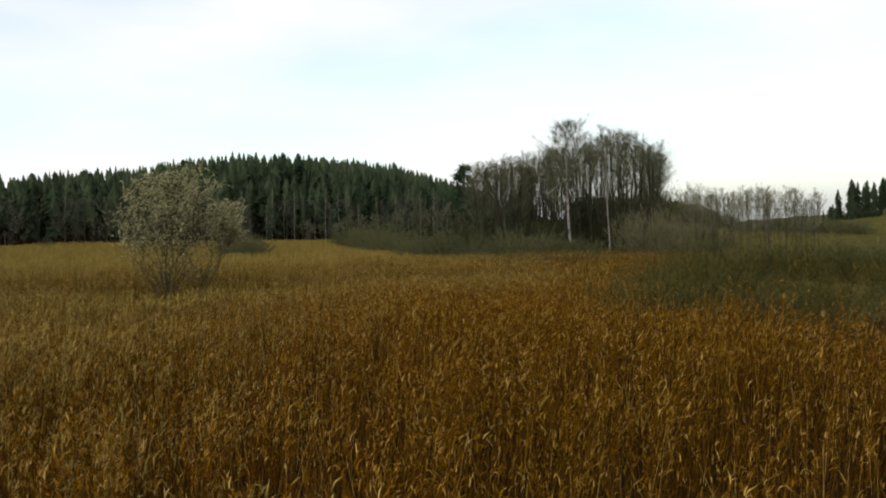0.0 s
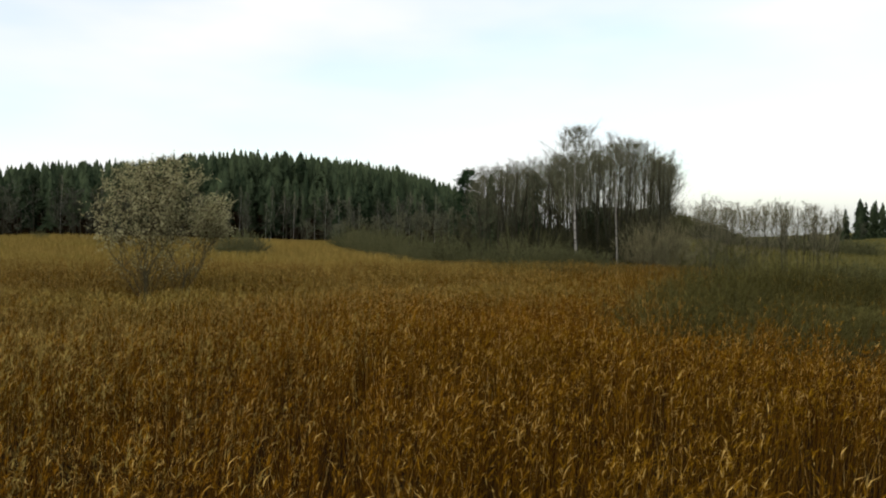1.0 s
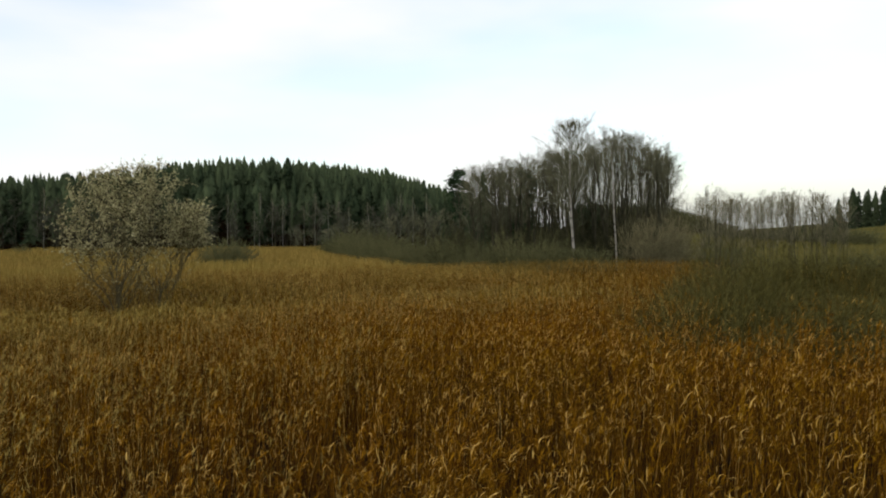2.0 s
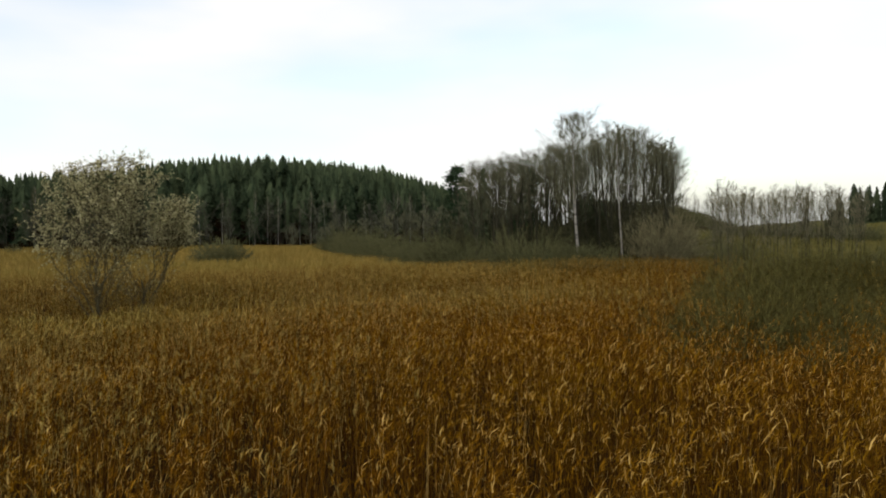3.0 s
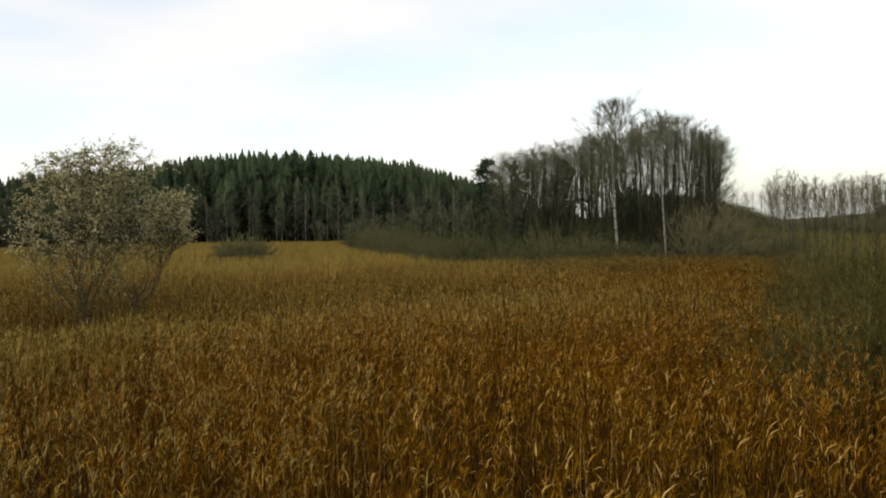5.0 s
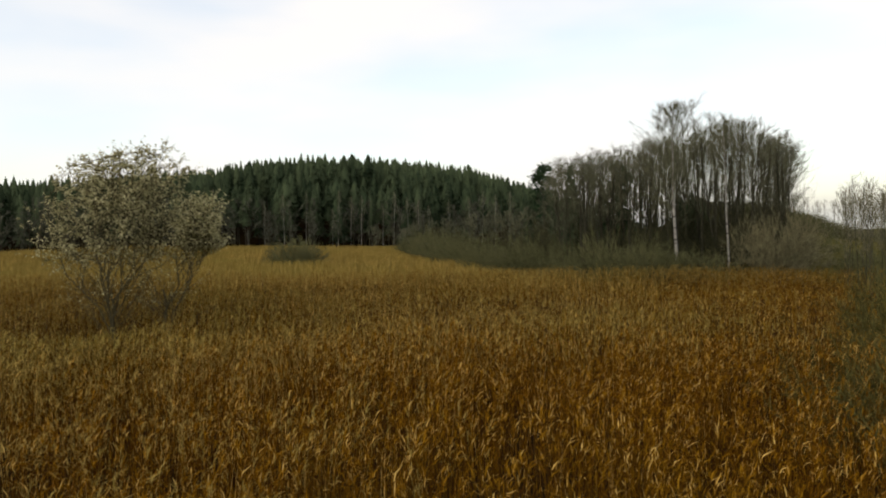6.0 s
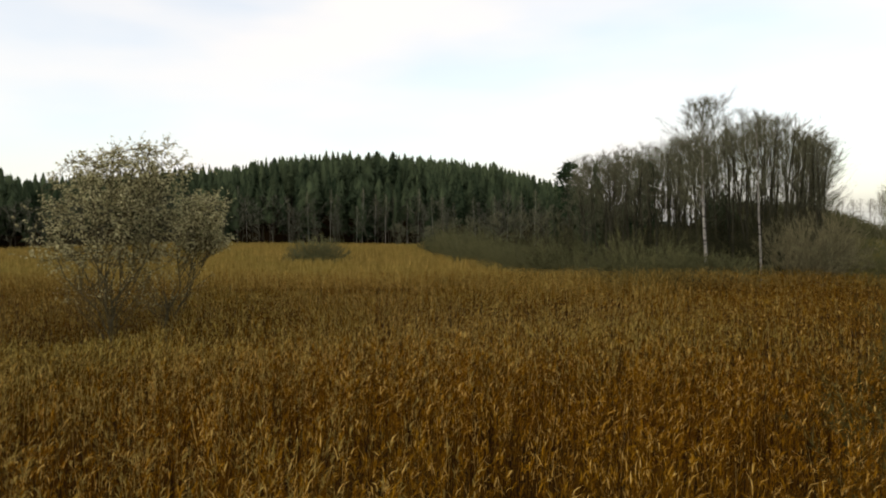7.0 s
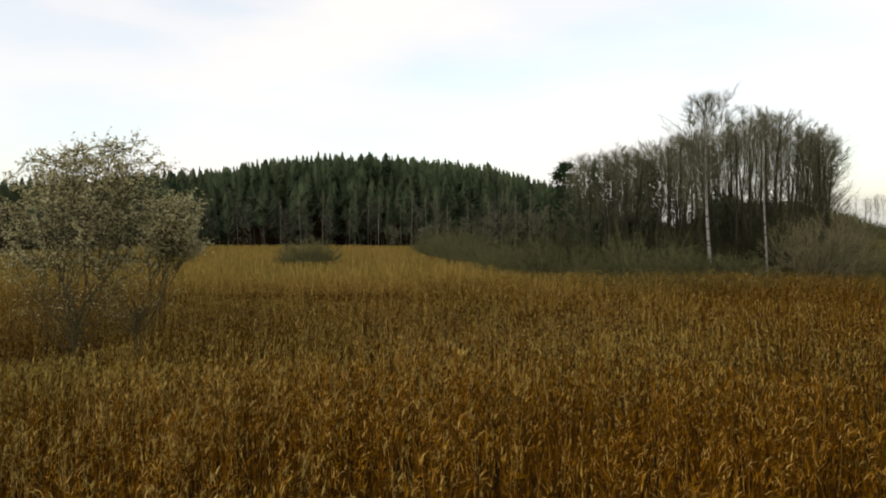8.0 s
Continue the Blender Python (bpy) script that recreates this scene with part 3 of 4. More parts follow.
def build_forest():
    rng = random.Random(55)
    kinds = [spruce(100 + k, height=18.0, base=(6.0, 8.0, 9.5, 4.0)[k], radius=(2.6, 2.4, 2.2, 2.3)[k], whorls=14, per=8, core_share=0.5) for k in range(4)]
    low = [spruce(104 + k, height=18.0, base=1.0, radius=(3.0, 2.7)[k], whorls=22, per=8, core_share=0.26) for k in range(2)]
    n = 0
    for row in range(5):
        for col in range(51):
            x = -188 + 3.9 * col + rng.uniform(-1.6, 1.6) + 1.9 * (row % 2)
            if x > 6:
                continue
            y = float(np.interp(x, *FOREST_EDGE)) + 3 + row * 6.0 + rng.uniform(-3, 3)
            size = rng.choice((0.8, 0.86, 0.9, 0.94, 0.98, 1.07)) * float(np.interp(x, [-185, -145, -125, -112, -100, -88, -45, -25, -10, 6], [1.3, 0.9, 0.88, 0.84, 0.93, 0.99, 1.0, 0.76, 0.52, 0.42]))
            tagged(stand(kinds[n % 4], x, y, rng.uniform(0, 360), size, size * rng.uniform(0.85, 1.35), first=n < 4), group="spruces of the forest")
            n += 1
    tips = []
    for k in range(4):
        _, green = spruce_meshes(110 + k, 18.0, 0.6, (2.3, 2.1, 2.0, 2.2)[k], 8, 5)
        tips.append((np.array(green.v), np.array(green.f)))
    vs, fs, start = [], [], 0
    for row in range(9):
        for col in range(86):
            x = -190 + 2.3 * col + 1.1 * (row % 2) + rng.uniform(-0.9, 0.9)
            if x > -8:
                continue
            y = float(np.interp(x, *FOREST_EDGE)) + 31 + row * 3.6 + rng.uniform(-2, 2)
            size = (0.82 + 0.09 * rng.random() + (0.04 if rng.random() < 0.12 else 0)) * float(np.interp(x, [-185, -145, -125, -112, -100, -88, -45, -25, -8], [1.3, 0.9, 0.88, 0.84, 0.93, 0.99, 1.0, 0.76, 0.48]))
            tv, tf = tips[rng.randrange(4)]
            a = rng.uniform(0, 6.28)
            broad = size * rng.uniform(0.85, 1.6)
            c, d = math.cos(a) * broad, math.sin(a) * broad
            vs.append(np.stack([x + c * tv[:, 0] - d * tv[:, 1], y + d * tv[:, 0] + c * tv[:, 1], gz(x, y) + size * tv[:, 2]], -1))
            fs.append(tf + start)
            start += len(tv)
    wood = new("spruce_wood", tri_mesh("spruce_wood", np.concatenate(vs), np.concatenate(fs), needle))
    tagged(wood, "dark green spruce crowns deeper in the forest", "forest", kind="stuff")
    brown = [bare_tree("bare_tree", "bare brown tree at the forest edge", 130 + k, bark_dark, twig_edge, height=11.0, clear=0.1, limbs=10, spread=0.26, twigs=3, boughs=4,
                       trunk_r=0.06, twig_r=0.045) for k in range(3)]
    for n in range(235):
        x = -186 + 1.56 * n + rng.uniform(-1.5, 1.5) if n < 125 else rng.uniform(-180, -15) if n < 215 else rng.uniform(-32, -4)
        y = float(np.interp(x, *FOREST_EDGE)) + rng.uniform(-4, 7) - (4 if n > 124 else 0)
        size = rng.uniform(0.6, 1.25) * (0.9 if x > -30 else 1.0)
        tagged(stand(brown[n % 3], x, y, rng.uniform(0, 360), size, size * 1.6, first=n < 3), group="bare trees at the forest edge")
    round_top = [bare_tree("bushy_tree", "round bare brown tree before the spruce forest", 134 + k, bark_dark, twig_brown, height=9.6, clear=0.14, limbs=24, spread=0.3, twigs=6, boughs=6,
                           trunk_r=0.09, twig_r=0.034, open_angle=0.85, rise=0.05) for k in range(2)]
    for n in range(17):
        x = -56 + 2.9 * n + rng.uniform(-1, 1)
        y = float(np.interp(x, [-56, -30, -9], [186, 172, 140])) + rng.uniform(-3, 3)
        size = rng.uniform(0.75, 1.0) * (0.75 if x < -44 else 1.0)
        tagged(stand(round_top[n % 2], x, y, rng.uniform(0, 360), size, size * rng.uniform(1.0, 1.25), first=n < 2), group="bare trees at the forest edge")
    for n in range(38):
        x, y = -7.5 + 0.72 * n + rng.uniform(-0.5, 0.5), 104 + rng.uniform(-6, 9)
        tagged(stand(brown[n % 3], x, y, rng.uniform(0, 360), rng.uniform(0.6, 0.95), rng.uniform(0.7, 0.95)), "small bare tree under the grove's alders", group="undergrowth of the grove")
    for n in range(24):
        x, y = 99.5 + 1.05 * n + rng.uniform(-0.5, 0.5), 239 + rng.uniform(-4, 4)
        h = rng.uniform(11.0, 12.8) * (0.85 if n < 2 else 1.0)
        tagged(stand(low[n % 2], x, y, 40 * n, h / 18, h / 18 * 1.1, first=n < 2), "dark spruce of a clump beyond the pasture", group="spruce clump")
    for n in range(36):
        u = n / 35
        x, y = 76 + 22 * u + rng.uniform(-1, 1), 228 + rng.uniform(-6, 16)
        h = (2.0 + 3.0 * u) * rng.uniform(0.8, 1.15)
        ob = stand(brown[n % 3], x, y, 40 * n, h / 11, h / 11 * 1.9) if n % 3 else stand(low[n % 2], x, y, 40 * n, h / 18, h / 18 * 1.3)
        tagged(ob, "dark tree of the wooded rise beyond the pasture", group="wooded rise")
    for x, y, h in [(8.6, 96.0, 8.0), (10.0, 97.0, 9.0), (11.2, 99.0, 8.4), (9.2, 101.0, 8.6)]:
        tagged(stand(low[0], x, y, 30 * h, h / 18, h / 18 * 1.2), "small dark spruce standing within the bare grove", group="young spruces in the grove")
    tagged(stand(low[1], -12.6, 146.0, 10, 0.62, 0.75), "dark spruce beside the pine")
    for x, y, h in [(-3.0, 97.0, 12.6), (-5.2, 104.0, 10.5), (0.4, 101.0, 10.8)]:
        tagged(stand(low[1], x, y, 30 * h, h / 18, h / 18 * 1.0), "dark spruce among the grove's bare alders", group="spruces in the grove")


build_forest()


def build_pine():
    rng = random.Random(66)
    wood, green = Shape(), Shape()
    line = sway(rng, (0, 0, -0.2), (0, 0, 1), 15.6, 7, 0.03, 0.03)
    wood.tube(line, 0.2, 0.04, 7)
    for k in range(20):
        u = 0.3 + 0.7 * (k + 0.6 * rng.random()) / 20
        p, d = along(line, u)
        a = 2.4 * k + rng.uniform(-0.5, 0.5)
        reach = rng.uniform(0.9, 2.3) * (1.3 - 0.75 * u)
        limb = sway(rng, p, (math.cos(a), math.sin(a), rng.uniform(0.3, 0.9)), reach, 3, 0.12, 0.12)
        wood.tube(limb, 0.05, 0.015, 4)
        bulk = rng.uniform(0.8, 1.25) * (1.2 - 0.5 * u)
        for _ in range(170):
            off = Vector((rng.gauss(0, 0.5), rng.gauss(0, 0.5), rng.gauss(0, 0.36))) * bulk
            way = (off + Vector((0, 0, 0.35)) + Vector((rng.gauss(0, 0.3), rng.gauss(0, 0.3), 0))).normalized()
            q = limb[-1] + off
            green.blade([q, q + way * 0.22, q + way * 0.5], 0.18, off_axis(rng, way, 1.57))
    root = tagged(new("pine_tree"), "dark green pine with clumped crown beside the grove", "tree")
    part("trunk", wood.mesh("trunk", bark_dark), root)
    part("crown", green.mesh("crown", pine_needle), root)
    stand(root, -10.6, 147, 0, 1.02, 1.35, first=True)
    tagged(stand(root, 2.4, 99, 140, 0.76, 0.85), "dark green pine among the grove's bare alders", group="pines")
    tagged(root, group="pines")


build_pine()


# ---- shrubs ----
def shrub_meshes(seed, height, radius, stems, twigs, stem_r, twig_r, upright=0.5, leaves=0):
    rng = random.Random(seed)
    wood, fine = Shape(), Shape()
    for _ in range(stems):
        a = rng.uniform(0, 2 * math.pi)
        tilt = math.sqrt(rng.random())
        start = Vector((math.cos(a), math.sin(a), 0)) * (radius * rng.uniform(0.0, 0.75) * tilt)
        way = Vector((math.cos(a) * tilt * (1 - upright) * 1.6, math.sin(a) * tilt * (1 - upright) * 1.6, 1))
        length = height * rng.uniform(0.6, 1.0) * (1.08 - 0.35 * tilt)
        line = sway(rng, start - Vector((0, 0, 0.1)), way, length, 4, 0.13 - 0.08 * upright, 0.05)
        wood.tube(line, stem_r * rng.uniform(0.6, 1.2), stem_r * 0.25, 3)
        for _ in range(twigs):
            p, d = along(line, rng.uniform(0.2, 1.0))
            way = (off_axis(rng, d, rng.uniform(0.3, 1.5 - 0.9 * upright)) + Vector((0, 0, 0.1))).normalized()
            fine.tube([p, p + way * (height * rng.uniform(0.05, 0.16))], twig_r, 0.0, 3)
        for _ in range(leaves):
            p, d = along(line, rng.uniform(0.3, 1.0))
            q = p + Vector((rng.gauss(0, 1), rng.gauss(0, 1), rng.gauss(0, 1))) * (0.06 * height)
            way = off_axis(rng, d, rng.uniform(0.4, 1.4))
            fine.blade([q, q + way * 0.05, q + way * 0.11], 0.03, off_axis(rng, way, 1.57))
    return wood, fine


def dome_meshes(seed, height, radius, stems, twigs, stem_r, twig_r):
    """A rounded shrub: stems that fan out from the foot to an uneven dome, and short twigs all over its skin."""
    rng = random.Random(seed)
    wood, fine = Shape(), Shape()
    for k in range(stems):
        a = 2.4 * k + rng.uniform(-0.5, 0.5)
        u = math.sqrt((k + rng.random()) / stems)
        lump = 1 + 0.13 * math.sin(3 * a + seed) + 0.09 * math.sin(5 * a + 2 * seed)
        out = Vector((math.cos(a), math.sin(a), 0))
        end = out * (radius * u * lump) + Vector((0, 0, height * (0.16 + 0.84 * math.sqrt(max(0.0, 1 - u * u))) * rng.uniform(0.72, 1.0) * lump))
        foot = out * (radius * 0.3 * u * rng.random()) - Vector((0, 0, 0.1))
        knee = foot.lerp(end, 0.5) + Vector((rng.gauss(0, 0.08), rng.gauss(0, 0.08), 0.12)) * height
        line = [foot, foot.lerp(knee, 0.55), knee, end]
        wood.tube(line, stem_r * rng.uniform(0.7, 1.2), 0.0, 3)
        for _ in range(twigs):
            p, d = along(line, 0.35 + 0.65 * rng.random() ** 0.7)
            way = (off_axis(rng, d, rng.uniform(0.3, 1.3)) + 0.35 * out * u + Vector((0, 0, 0.25))).normalized()
            fine.tube([p, p + way * (height * rng.uniform(0.05, 0.15))], twig_r, 0.0, 3)
    return wood, fine


def shrub(name, label, seed, mat, dome=False, **shape):
    wood, fine = dome_meshes(seed, **shape) if dome else shrub_meshes(seed, **shape)
    root = tagged(new(name), label, "shrub")
    part("stem_clump", wood.mesh("stem_clump", mat), root)
    part("twig_crown", fine.mesh("twig_crown", mat), root)
    return root


def build_shrubs():
    rng = random.Random(77)
    # open willow scrub standing in the reeds
    near = [shrub("willow_shrub", "leafless olive-brown willow shrub among the reeds", 200 + k, shrub_green, height=4.4, radius=1.9, stems=34, twigs=36, stem_r=0.011,
                  twig_r=0.0075, upright=0.45, leaves=3) for k in range(3)]
    n = 0
    for row in range(12):
        for col in range(10):
            y = 20.5 + 2.4 * row + rng.uniform(-0.8, 0.8)
            x = 5.3 + 0.27 * (y - 25) + 2.0 * col + rng.uniform(-0.8, 0.8)
            if y < max(23.2, 27.6 - 0.82 * (x - 4.5)) or x > 9 + 0.42 * y or (row > 6 and n % 2) or (x - 0.27 * (y - 25) > 12 and rng.random() < 0.5):
                n += row > 6
                continue
            tall = float(np.interp(x - 0.27 * (y - 25), [5, 6.5, 8, 10, 12, 16], [0.6, 0.95, 1.02, 0.82, 0.64, 0.6])) * rng.uniform(0.75, 1.12)
            tagged(stand(near[n % 3], x, y, rng.uniform(0, 360), tall, rng.uniform(0.85, 1.15), first=n < 3), group="willow scrub in the reeds")
            n += 1
    for n in range(20):
        y = 44 + 15 * ((n * 0.618) % 1.0)
        x = 9.6 + 0.27 * (y - 25) + 13.0 * ((n * 0.383) % 1.0)
        tagged(stand(near[n % 3], x, y, rng.uniform(0, 360), rng.uniform(0.62, 0.9), rng.uniform(0.9, 1.25)), group="willow scrub in the reeds")
    # rounded thicket before grove and forest
    far = [shrub("thicket_shrub", "dense leafless olive-brown shrub of the thicket", 210 + k, shrub_mat, dome=True, height=4.3, radius=2.9, stems=64, twigs=34, stem_r=0.016,
                 twig_r=0.0135) for k in range(4)]
    spots = []
    for n in range(25):
        x = -40 + 2.0 * n
        spots.append((x, float(np.interp(x, [-40, -33, -24, -15.5, -7.5, 0, 7.2], [157, 141, 118, 98, 80, 74, 71.5])) + rng.uniform(-1, 1.5),
                      float(np.interp(x, [-40, -36, -31, -22, -14, -9, 2, 7.2], [3.2, 4.9, 5.7, 5.4, 4.8, 4.3, 4.0, 3.5]))))
    for n in range(10):
        x = -31 + 3.9 * n
        spots.append((x, float(np.interp(x, [-29, -14, -4, 3.2], [138, 101, 85, 80])), float(np.interp(x, [-29, -9, 3.2], [6.3, 5.2, 5.4]))))
    spots += [(4.4, 71.0, 3.6), (5.6, 70.6, 3.7), (6.7, 72.2, 3.7), (7.4, 70.8, 3.0), (2.6, 70.8, 3.4), (0.4, 71.2, 3.5), (5.0, 73.2, 4.0)]
    inner = [(-6, 96, 6.2), (-1, 91, 6.3), (3, 87, 6.2), (5.6, 84, 6.0), (1, 86, 5.6), (12.7, 82, 6.4), (15.6, 82, 6.6), (12.6, 78.2, 3.6),
             (17.2, 85, 6.4), (14.2, 84, 6.8), (11.4, 83.5, 5.6)]
    inner += [(4.6 + 2.0 * n, 92 + 2 * (n % 2), 7.4 + 0.08 * n) for n in range(8)] + [(3.4 + 1.9 * n, 86.5 + 2.4 * (n % 2), 5.2 + 0.7 * (n % 3)) for n in range(8)]
    inner += [(-9 + 2.6 * n, 103 + 3 * (n % 2), 6.0 + 0.5 * (n % 2)) for n in range(11)]
    under = [shrub("undergrowth_shrub", "tall dark leafless shrub under the grove's trees", 240 + k, shaded_under_mat, dome=True, height=4.3, radius=2.7, stems=52, twigs=22, stem_r=0.028,
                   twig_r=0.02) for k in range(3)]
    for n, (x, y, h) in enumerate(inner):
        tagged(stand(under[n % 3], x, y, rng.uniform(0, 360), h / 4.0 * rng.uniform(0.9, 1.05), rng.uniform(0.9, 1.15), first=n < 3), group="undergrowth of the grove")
    pale = shrub("pale_shrub", "big round pale leafless shrub before the grove", 216, pale_shrub_mat, dome=True, height=4.3, radius=2.8, stems=110, twigs=36, stem_r=0.017, twig_r=0.012)
    for n, (x, y, h, w) in enumerate([(14.2, 75.6, 6.5, 1.1), (16.6, 78.4, 6.4, 1.05), (12.9, 79.5, 6.0, 0.9), (18.9, 88.5, 5.4, 0.8)]):
        tagged(stand(pale, x, y, 50 * n, h / 4.3, w, first=n == 0), group="pale shrubs")
    for n, (x, y, h) in enumerate(spots):
        s = h / 4.3 * rng.uniform(0.92, 1.06)
        tagged(stand(far[n % 4], x, y, rng.uniform(0, 360), s, rng.uniform(0.95, 1.25), first=n < 4), group="thicket")
    # even scrub on the hill behind the grove
    even = [shrub("hill_shrub", "low dense olive-brown shrub on the hill", 220 + k, shrub_mat, dome=True, height=3.4, radius=3.4, stems=30, twigs=10, stem_r=0.08, twig_r=0.06) for k in range(3)]
    for n in range(120):
        x, y = 20 + 48 * ((n * 0.618) % 1.0) + rng.uniform(-0.8, 0.8), 236 + 0.26 * n + rng.uniform(-2, 2)
        tagged(stand(even[n % 3], x, y, rng.uniform(0, 360), rng.uniform(0.85, 1.1), rng.uniform(1.0, 1.3), sink=0.5, first=n < 3), group="scrub on the hill")
    for n in range(44):
        y = 138 + 84 * ((n * 0.618) % 1.0)
        x = y * (0.25 + 0.2 * ((n * 0.383) % 1.0)) + rng.uniform(-1, 1)
        tagged(stand(even[n % 3], x, y, rng.uniform(0, 360), rng.uniform(0.85, 1.3), rng.uniform(0.8, 1.1), sink=0.3), "low leafless brown shrub on the far pasture", group="shrubs on the pasture")
    # lone cushions out in the reeds
    cushion = shrub("low_shrub", "low rounded grey-green shrub out in the reeds", 226, shrub_mat, dome=True, height=3.6, radius=2.6, stems=90, twigs=26, stem_r=0.028, twig_r=0.022)
    for n, (x, y, w) in enumerate([(-44.4, 108.6, 0.88), (-42.0, 108, 1.05), (-39.6, 107.4, 0.9)]):
        tagged(stand(cushion, x, y, 70 * n, w * 1.4, w * 1.35, sink=0.2, first=n == 0), group="low shrubs in the reeds")
    tagged(stand(far[0], -103, 148, 0, 0.75, 0.8), "low dark shrub by the forest edge", group="low shrubs in the reeds")
    bank = [(29, 64, 2.2), (32.5, 62, 2.4), (30.5, 69, 2.7), (26.5, 63, 2.0), (34, 67, 2.6), (36.5, 63, 2.9), (38, 70, 3.2), (41, 66, 3.2), (20.5, 74, 3.2), (23, 90, 3.2), (27, 96, 3.0)]
    for n, (x, y, h) in enumerate(bank):
        tagged(stand(far[n % 4], x, y, 47 * n, h / 4.3, 1.05), "leafless brown shrub at the edge of the pasture", group="shrubs on the pasture")
    yellow = shrub("yellow_bush", "round yellowish bush on the pasture", 230, yellow_mat, dome=True, height=4.2, radius=2.6, stems=70, twigs=16, stem_r=0.03, twig_r=0.03)
    stand(yellow, 98, 205, 0, 1.0, first=True)


build_shrubs()


def build_saplings():
    """Slim bare trees in a row behind the scrub, and a far row beyond the hill."""
    rng = random.Random(33)
    kinds = [bare_tree("sapling_tree", "slender pale leafless young tree in a row behind the scrub", 90 + k, bark_sapling, twig_pale, height=8.4, clear=(0.3, 0.38, 0.34, 0.42, 0.3)[k],
                       limbs=14, spread=(0.24, 0.2, 0.24, 0.2, 0.22)[k], twigs=5, trunk_r=0.025, twig_r=0.008, boughs=4, open_angle=0.45, top_r=0.008)
             for k in range(5)]
    for n in range(84):
        u = (n % 42) / 41
        back = 5 if n > 41 else 0
        x, y = 15.0 + 0.3 * back + 13.0 * u + rng.uniform(-0.4, 0.6), 60 + 7 * u + rng.uniform(-2, 2) + back
        tagged(stand(kinds[n % 5], x, y, rng.uniform(0, 360), rng.uniform(0.78, 0.96) * (1.0 - 0.1 * u), first=n < 5), group="saplings behind the scrub")
    for n in range(26):
        x, y = 55 + 1.25 * n + rng.uniform(-0.5, 0.5), 292 + rng.uniform(-5, 5)
        tagged(stand(kinds[n % 5], x, y, rng.uniform(0, 360), rng.uniform(1.35, 1.6), 1.8), "pale bare tree in a far row beyond the hill", group="bare trees beyond the hill")


build_saplings()


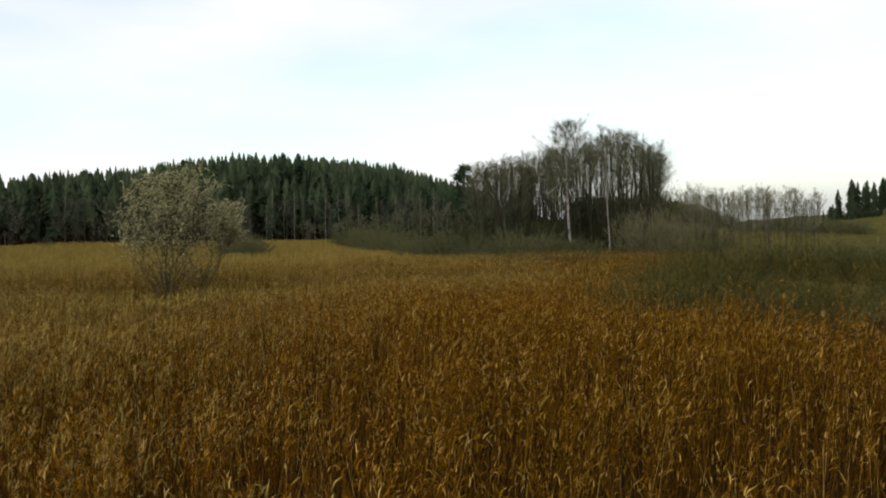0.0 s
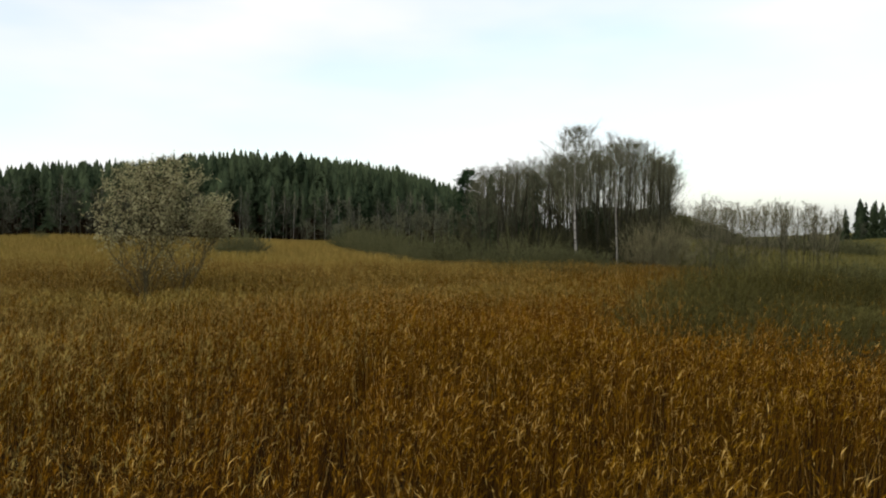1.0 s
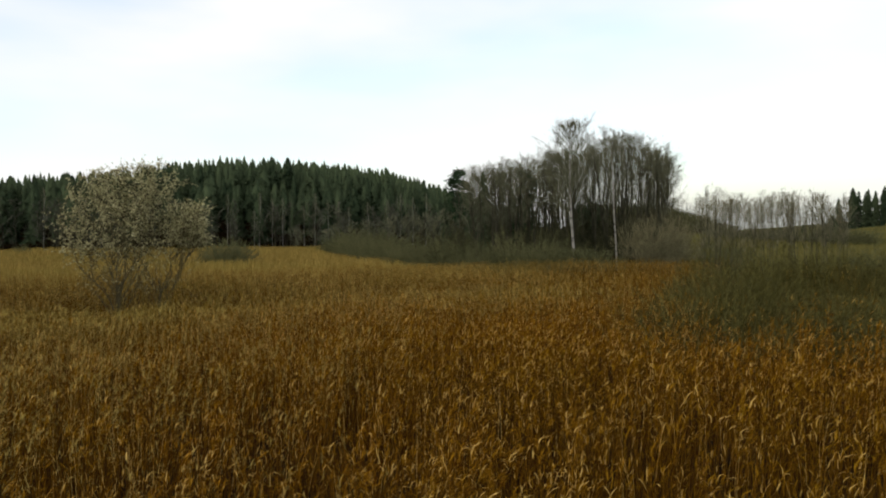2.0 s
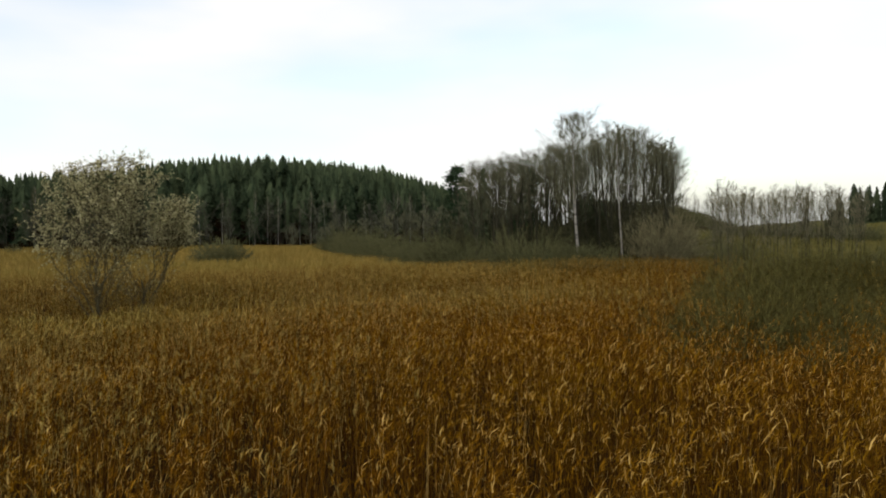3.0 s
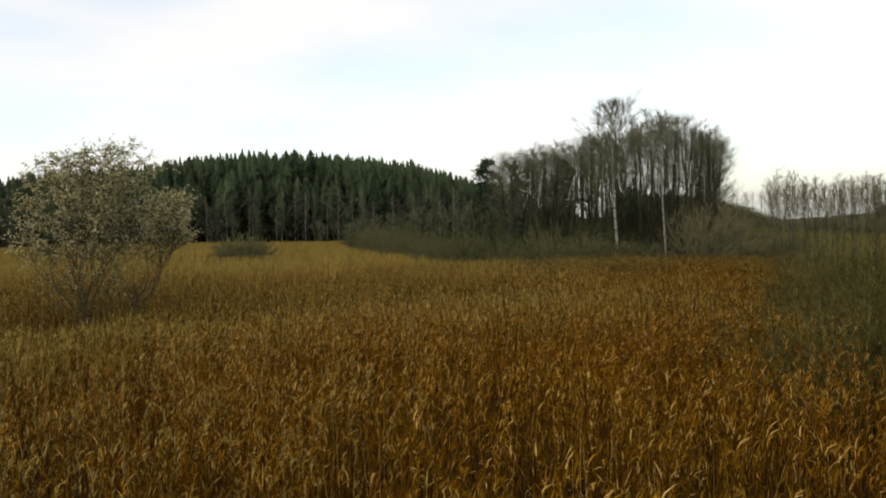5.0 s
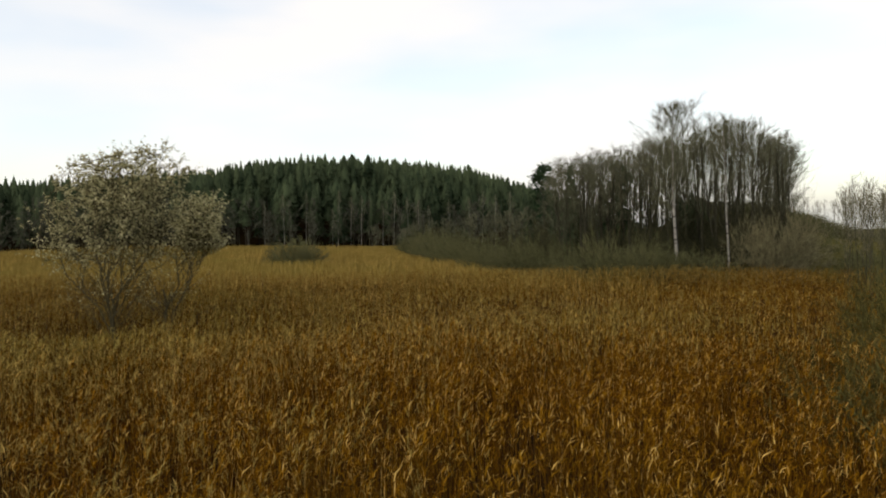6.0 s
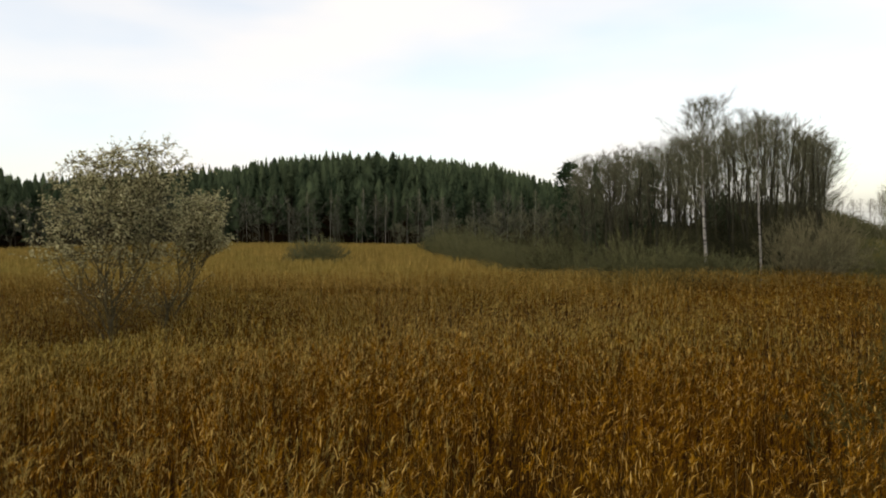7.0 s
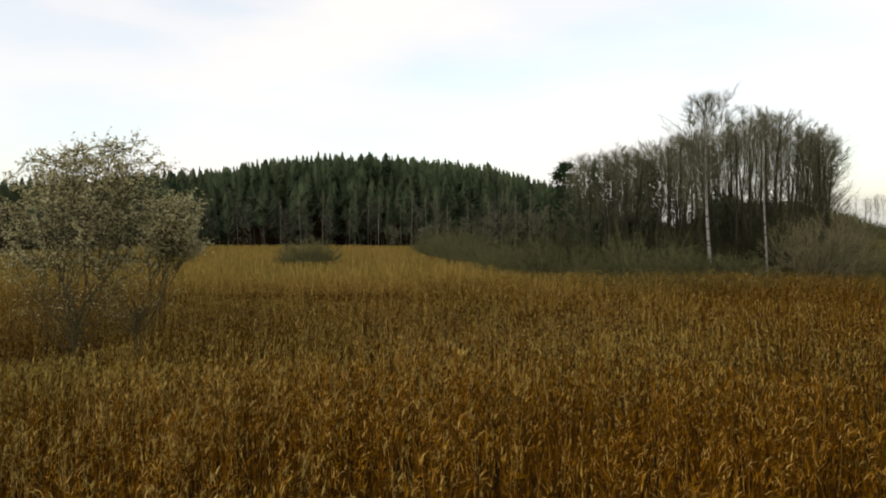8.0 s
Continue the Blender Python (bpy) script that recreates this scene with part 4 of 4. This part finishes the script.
# ---- willow trees with withered leaves ----
def build_leafy_willow(seed, x, y, stems, height, crown_z, radius, lean, leaves, label):
    rng = random.Random(seed)
    wood, twig, leaf = [], Shape(), Shape()
    half = (height - crown_z) / 1.4
    centre = Vector((lean[0], lean[1], crown_z + 0.4 * half))

    def inside(low=-0.6):
        """A place in the dome of the crown, nearer to its skin than to its core."""
        z, a = rng.uniform(low, 0.96), rng.uniform(0, 2 * math.pi)
        up = (z + 0.35) / 1.35
        r = (math.sqrt(max(0.0, 1 - up * up)) if up > 0 else 1 + 1.6 * up) * math.sqrt(rng.uniform(0.1, 1))
        r *= 0.9 + 0.14 * math.sin(3 * a + seed) + rng.uniform(-0.06, 0.08)
        return centre + Vector((r * math.cos(a) * radius + 0.24 * radius * max(0.0, z), r * math.sin(a) * radius, z * half))

    def near(p):
        return min((inside() for _ in range(4)), key=lambda q: (q - p).length)

    ends = []
    foot = Shape()
    bole = [Vector((0, 0, -0.2)), Vector((0.05, 0.05, 0.6)), Vector((-0.12, 0.02, 1.3)), Vector((0.04, 0.06, 2.1)), Vector((-0.06, 0, 2.8))]
    foot.tube(bole, 0.10, 0.04, 7)
    for k in range(stems * 5):
        if k < stems:
            start, goal = along(bole, 0.2 + 0.8 * k / stems)[0], centre + (inside(0.0) - centre) * 0.85
            r0 = rng.uniform(0.03, 0.048)
        else:
            start, _ = along(ends[k % stems], rng.uniform(0.22, 0.62))
            goal = centre + ((near(start.lerp(ends[k % stems][-1], 0.5)) if k % 2 else inside(0.35)) - centre) * 0.88
            r0 = rng.uniform(0.014, 0.026)
        knee = start.lerp(goal, 0.45) + Vector((rng.gauss(0, 0.3), rng.gauss(0, 0.3), -0.1))
        line = [start, start.lerp(knee, 0.5) + Vector((rng.gauss(0, 0.18), rng.gauss(0, 0.18), 0)), knee, knee.lerp(goal, 0.5) + Vector((rng.gauss(0, 0.2), rng.gauss(0, 0.2), 0.1)), goal]
        stem = Shape()
        stem.tube(line, r0, 0.01, 5)
        wood.append(stem)
        ends.append(line)
    for line in ends:
        for _ in range(13):
            p, d = along(line, rng.uniform(0.5, 1.0))
            goal = p.lerp(near(p), rng.uniform(0.6, 1.0))
            bough = [p, p.lerp(goal, 0.5) + Vector((rng.gauss(0, 0.08), rng.gauss(0, 0.08), 0.08)), goal]
            twig.tube(bough, 0.013, 0.005, 3)
            for _ in range(7):
                q, e = along(bough, rng.uniform(0.2, 1))
                way = (off_axis(rng, e, rng.uniform(0.3, 0.9)) + Vector((0, 0, 0.25))).normalized()
                tip = [q, q + way * rng.uniform(0.25, 0.6)]
                twig.tube(tip, 0.007, 0.0, 3)
                for _ in range(leaves):
                    w, g = along(tip, rng.uniform(0.15, 1))
                    if rng.random() > (w.z - crown_z + 2.9) / 3.6:
                        continue
                    way = (off_axis(rng, g, rng.uniform(0.5, 1.5)) + Vector((0, 0, -0.55))).normalized()
                    size = rng.uniform(0.07, 0.14)
                    leaf.blade([w, w + way * (0.45 * size), w + way * size], size * 0.4, off_axis(rng, way, 1.57))
    # thin low shoots round the foot
    for _ in range(14 + 7 * stems):
        a = rng.uniform(0, 2 * math.pi)
        line = sway(rng, (0, 0, rng.uniform(0.5, 2.3)), (math.cos(a), math.sin(a), rng.uniform(0.8, 1.9)), rng.uniform(2.4, 4.2) * (0.6 + 0.08 * radius), 4, 0.12, 0.0)
        twig.tube(line, 0.012, 0.003, 3)
        for _ in range(9):
            p, d = along(line, rng.uniform(0.35, 1))
            shoot = sway(rng, p, off_axis(rng, d, 0.7), rng.uniform(0.4, 0.9), 2, 0.12, 0.08)
            twig.tube(shoot, 0.006, 0.0, 3)
            for _ in range(4):
                w, g = along(shoot, rng.uniform(0.3, 1))
                if w.z < 1.9 + 2.4 * rng.random():
                    continue
                way = (off_axis(rng, g, rng.uniform(0.5, 1.5)) + Vector((0, 0, -0.5))).normalized()
                size = rng.uniform(0.05, 0.095)
                leaf.blade([w, w + way * (0.45 * size), w + way * size], size * 0.45, off_axis(rng, way, 1.57))
    root = tagged(new("willow_tree"), label, "tree", group="leafy willows in the reeds")
    part("trunk", foot.mesh("trunk", bark_willow), root)
    stem_obs = []
    for k, stem in enumerate(wood):
        if k < stems:
            stem_obs.append(part("stem", stem.mesh("stem", bark_willow), root))
        else:
            part("branch", stem.mesh("branch", bark_willow), stem_obs[k % stems])
    part("twig_crown", twig.mesh("twig_crown", bark_willow), root)
    part("foliage", leaf.mesh("foliage", leaf_pale), root, "withered pale beige leaves")
    root.matrix_basis = pose(x, y, gz(x, y))


build_leafy_willow(301, -18.95, 38.3, 6, 9.3, 4.5, 5.1, (-0.4, 0.8), 7, "many-stemmed willow with withered pale leaves standing in the reeds")
build_leafy_willow(302, -17.45, 39.7, 3, 6.9, 4.9, 1.8, (1.75, 0.3), 7, "smaller leaning willow with withered pale leaves among reeds")
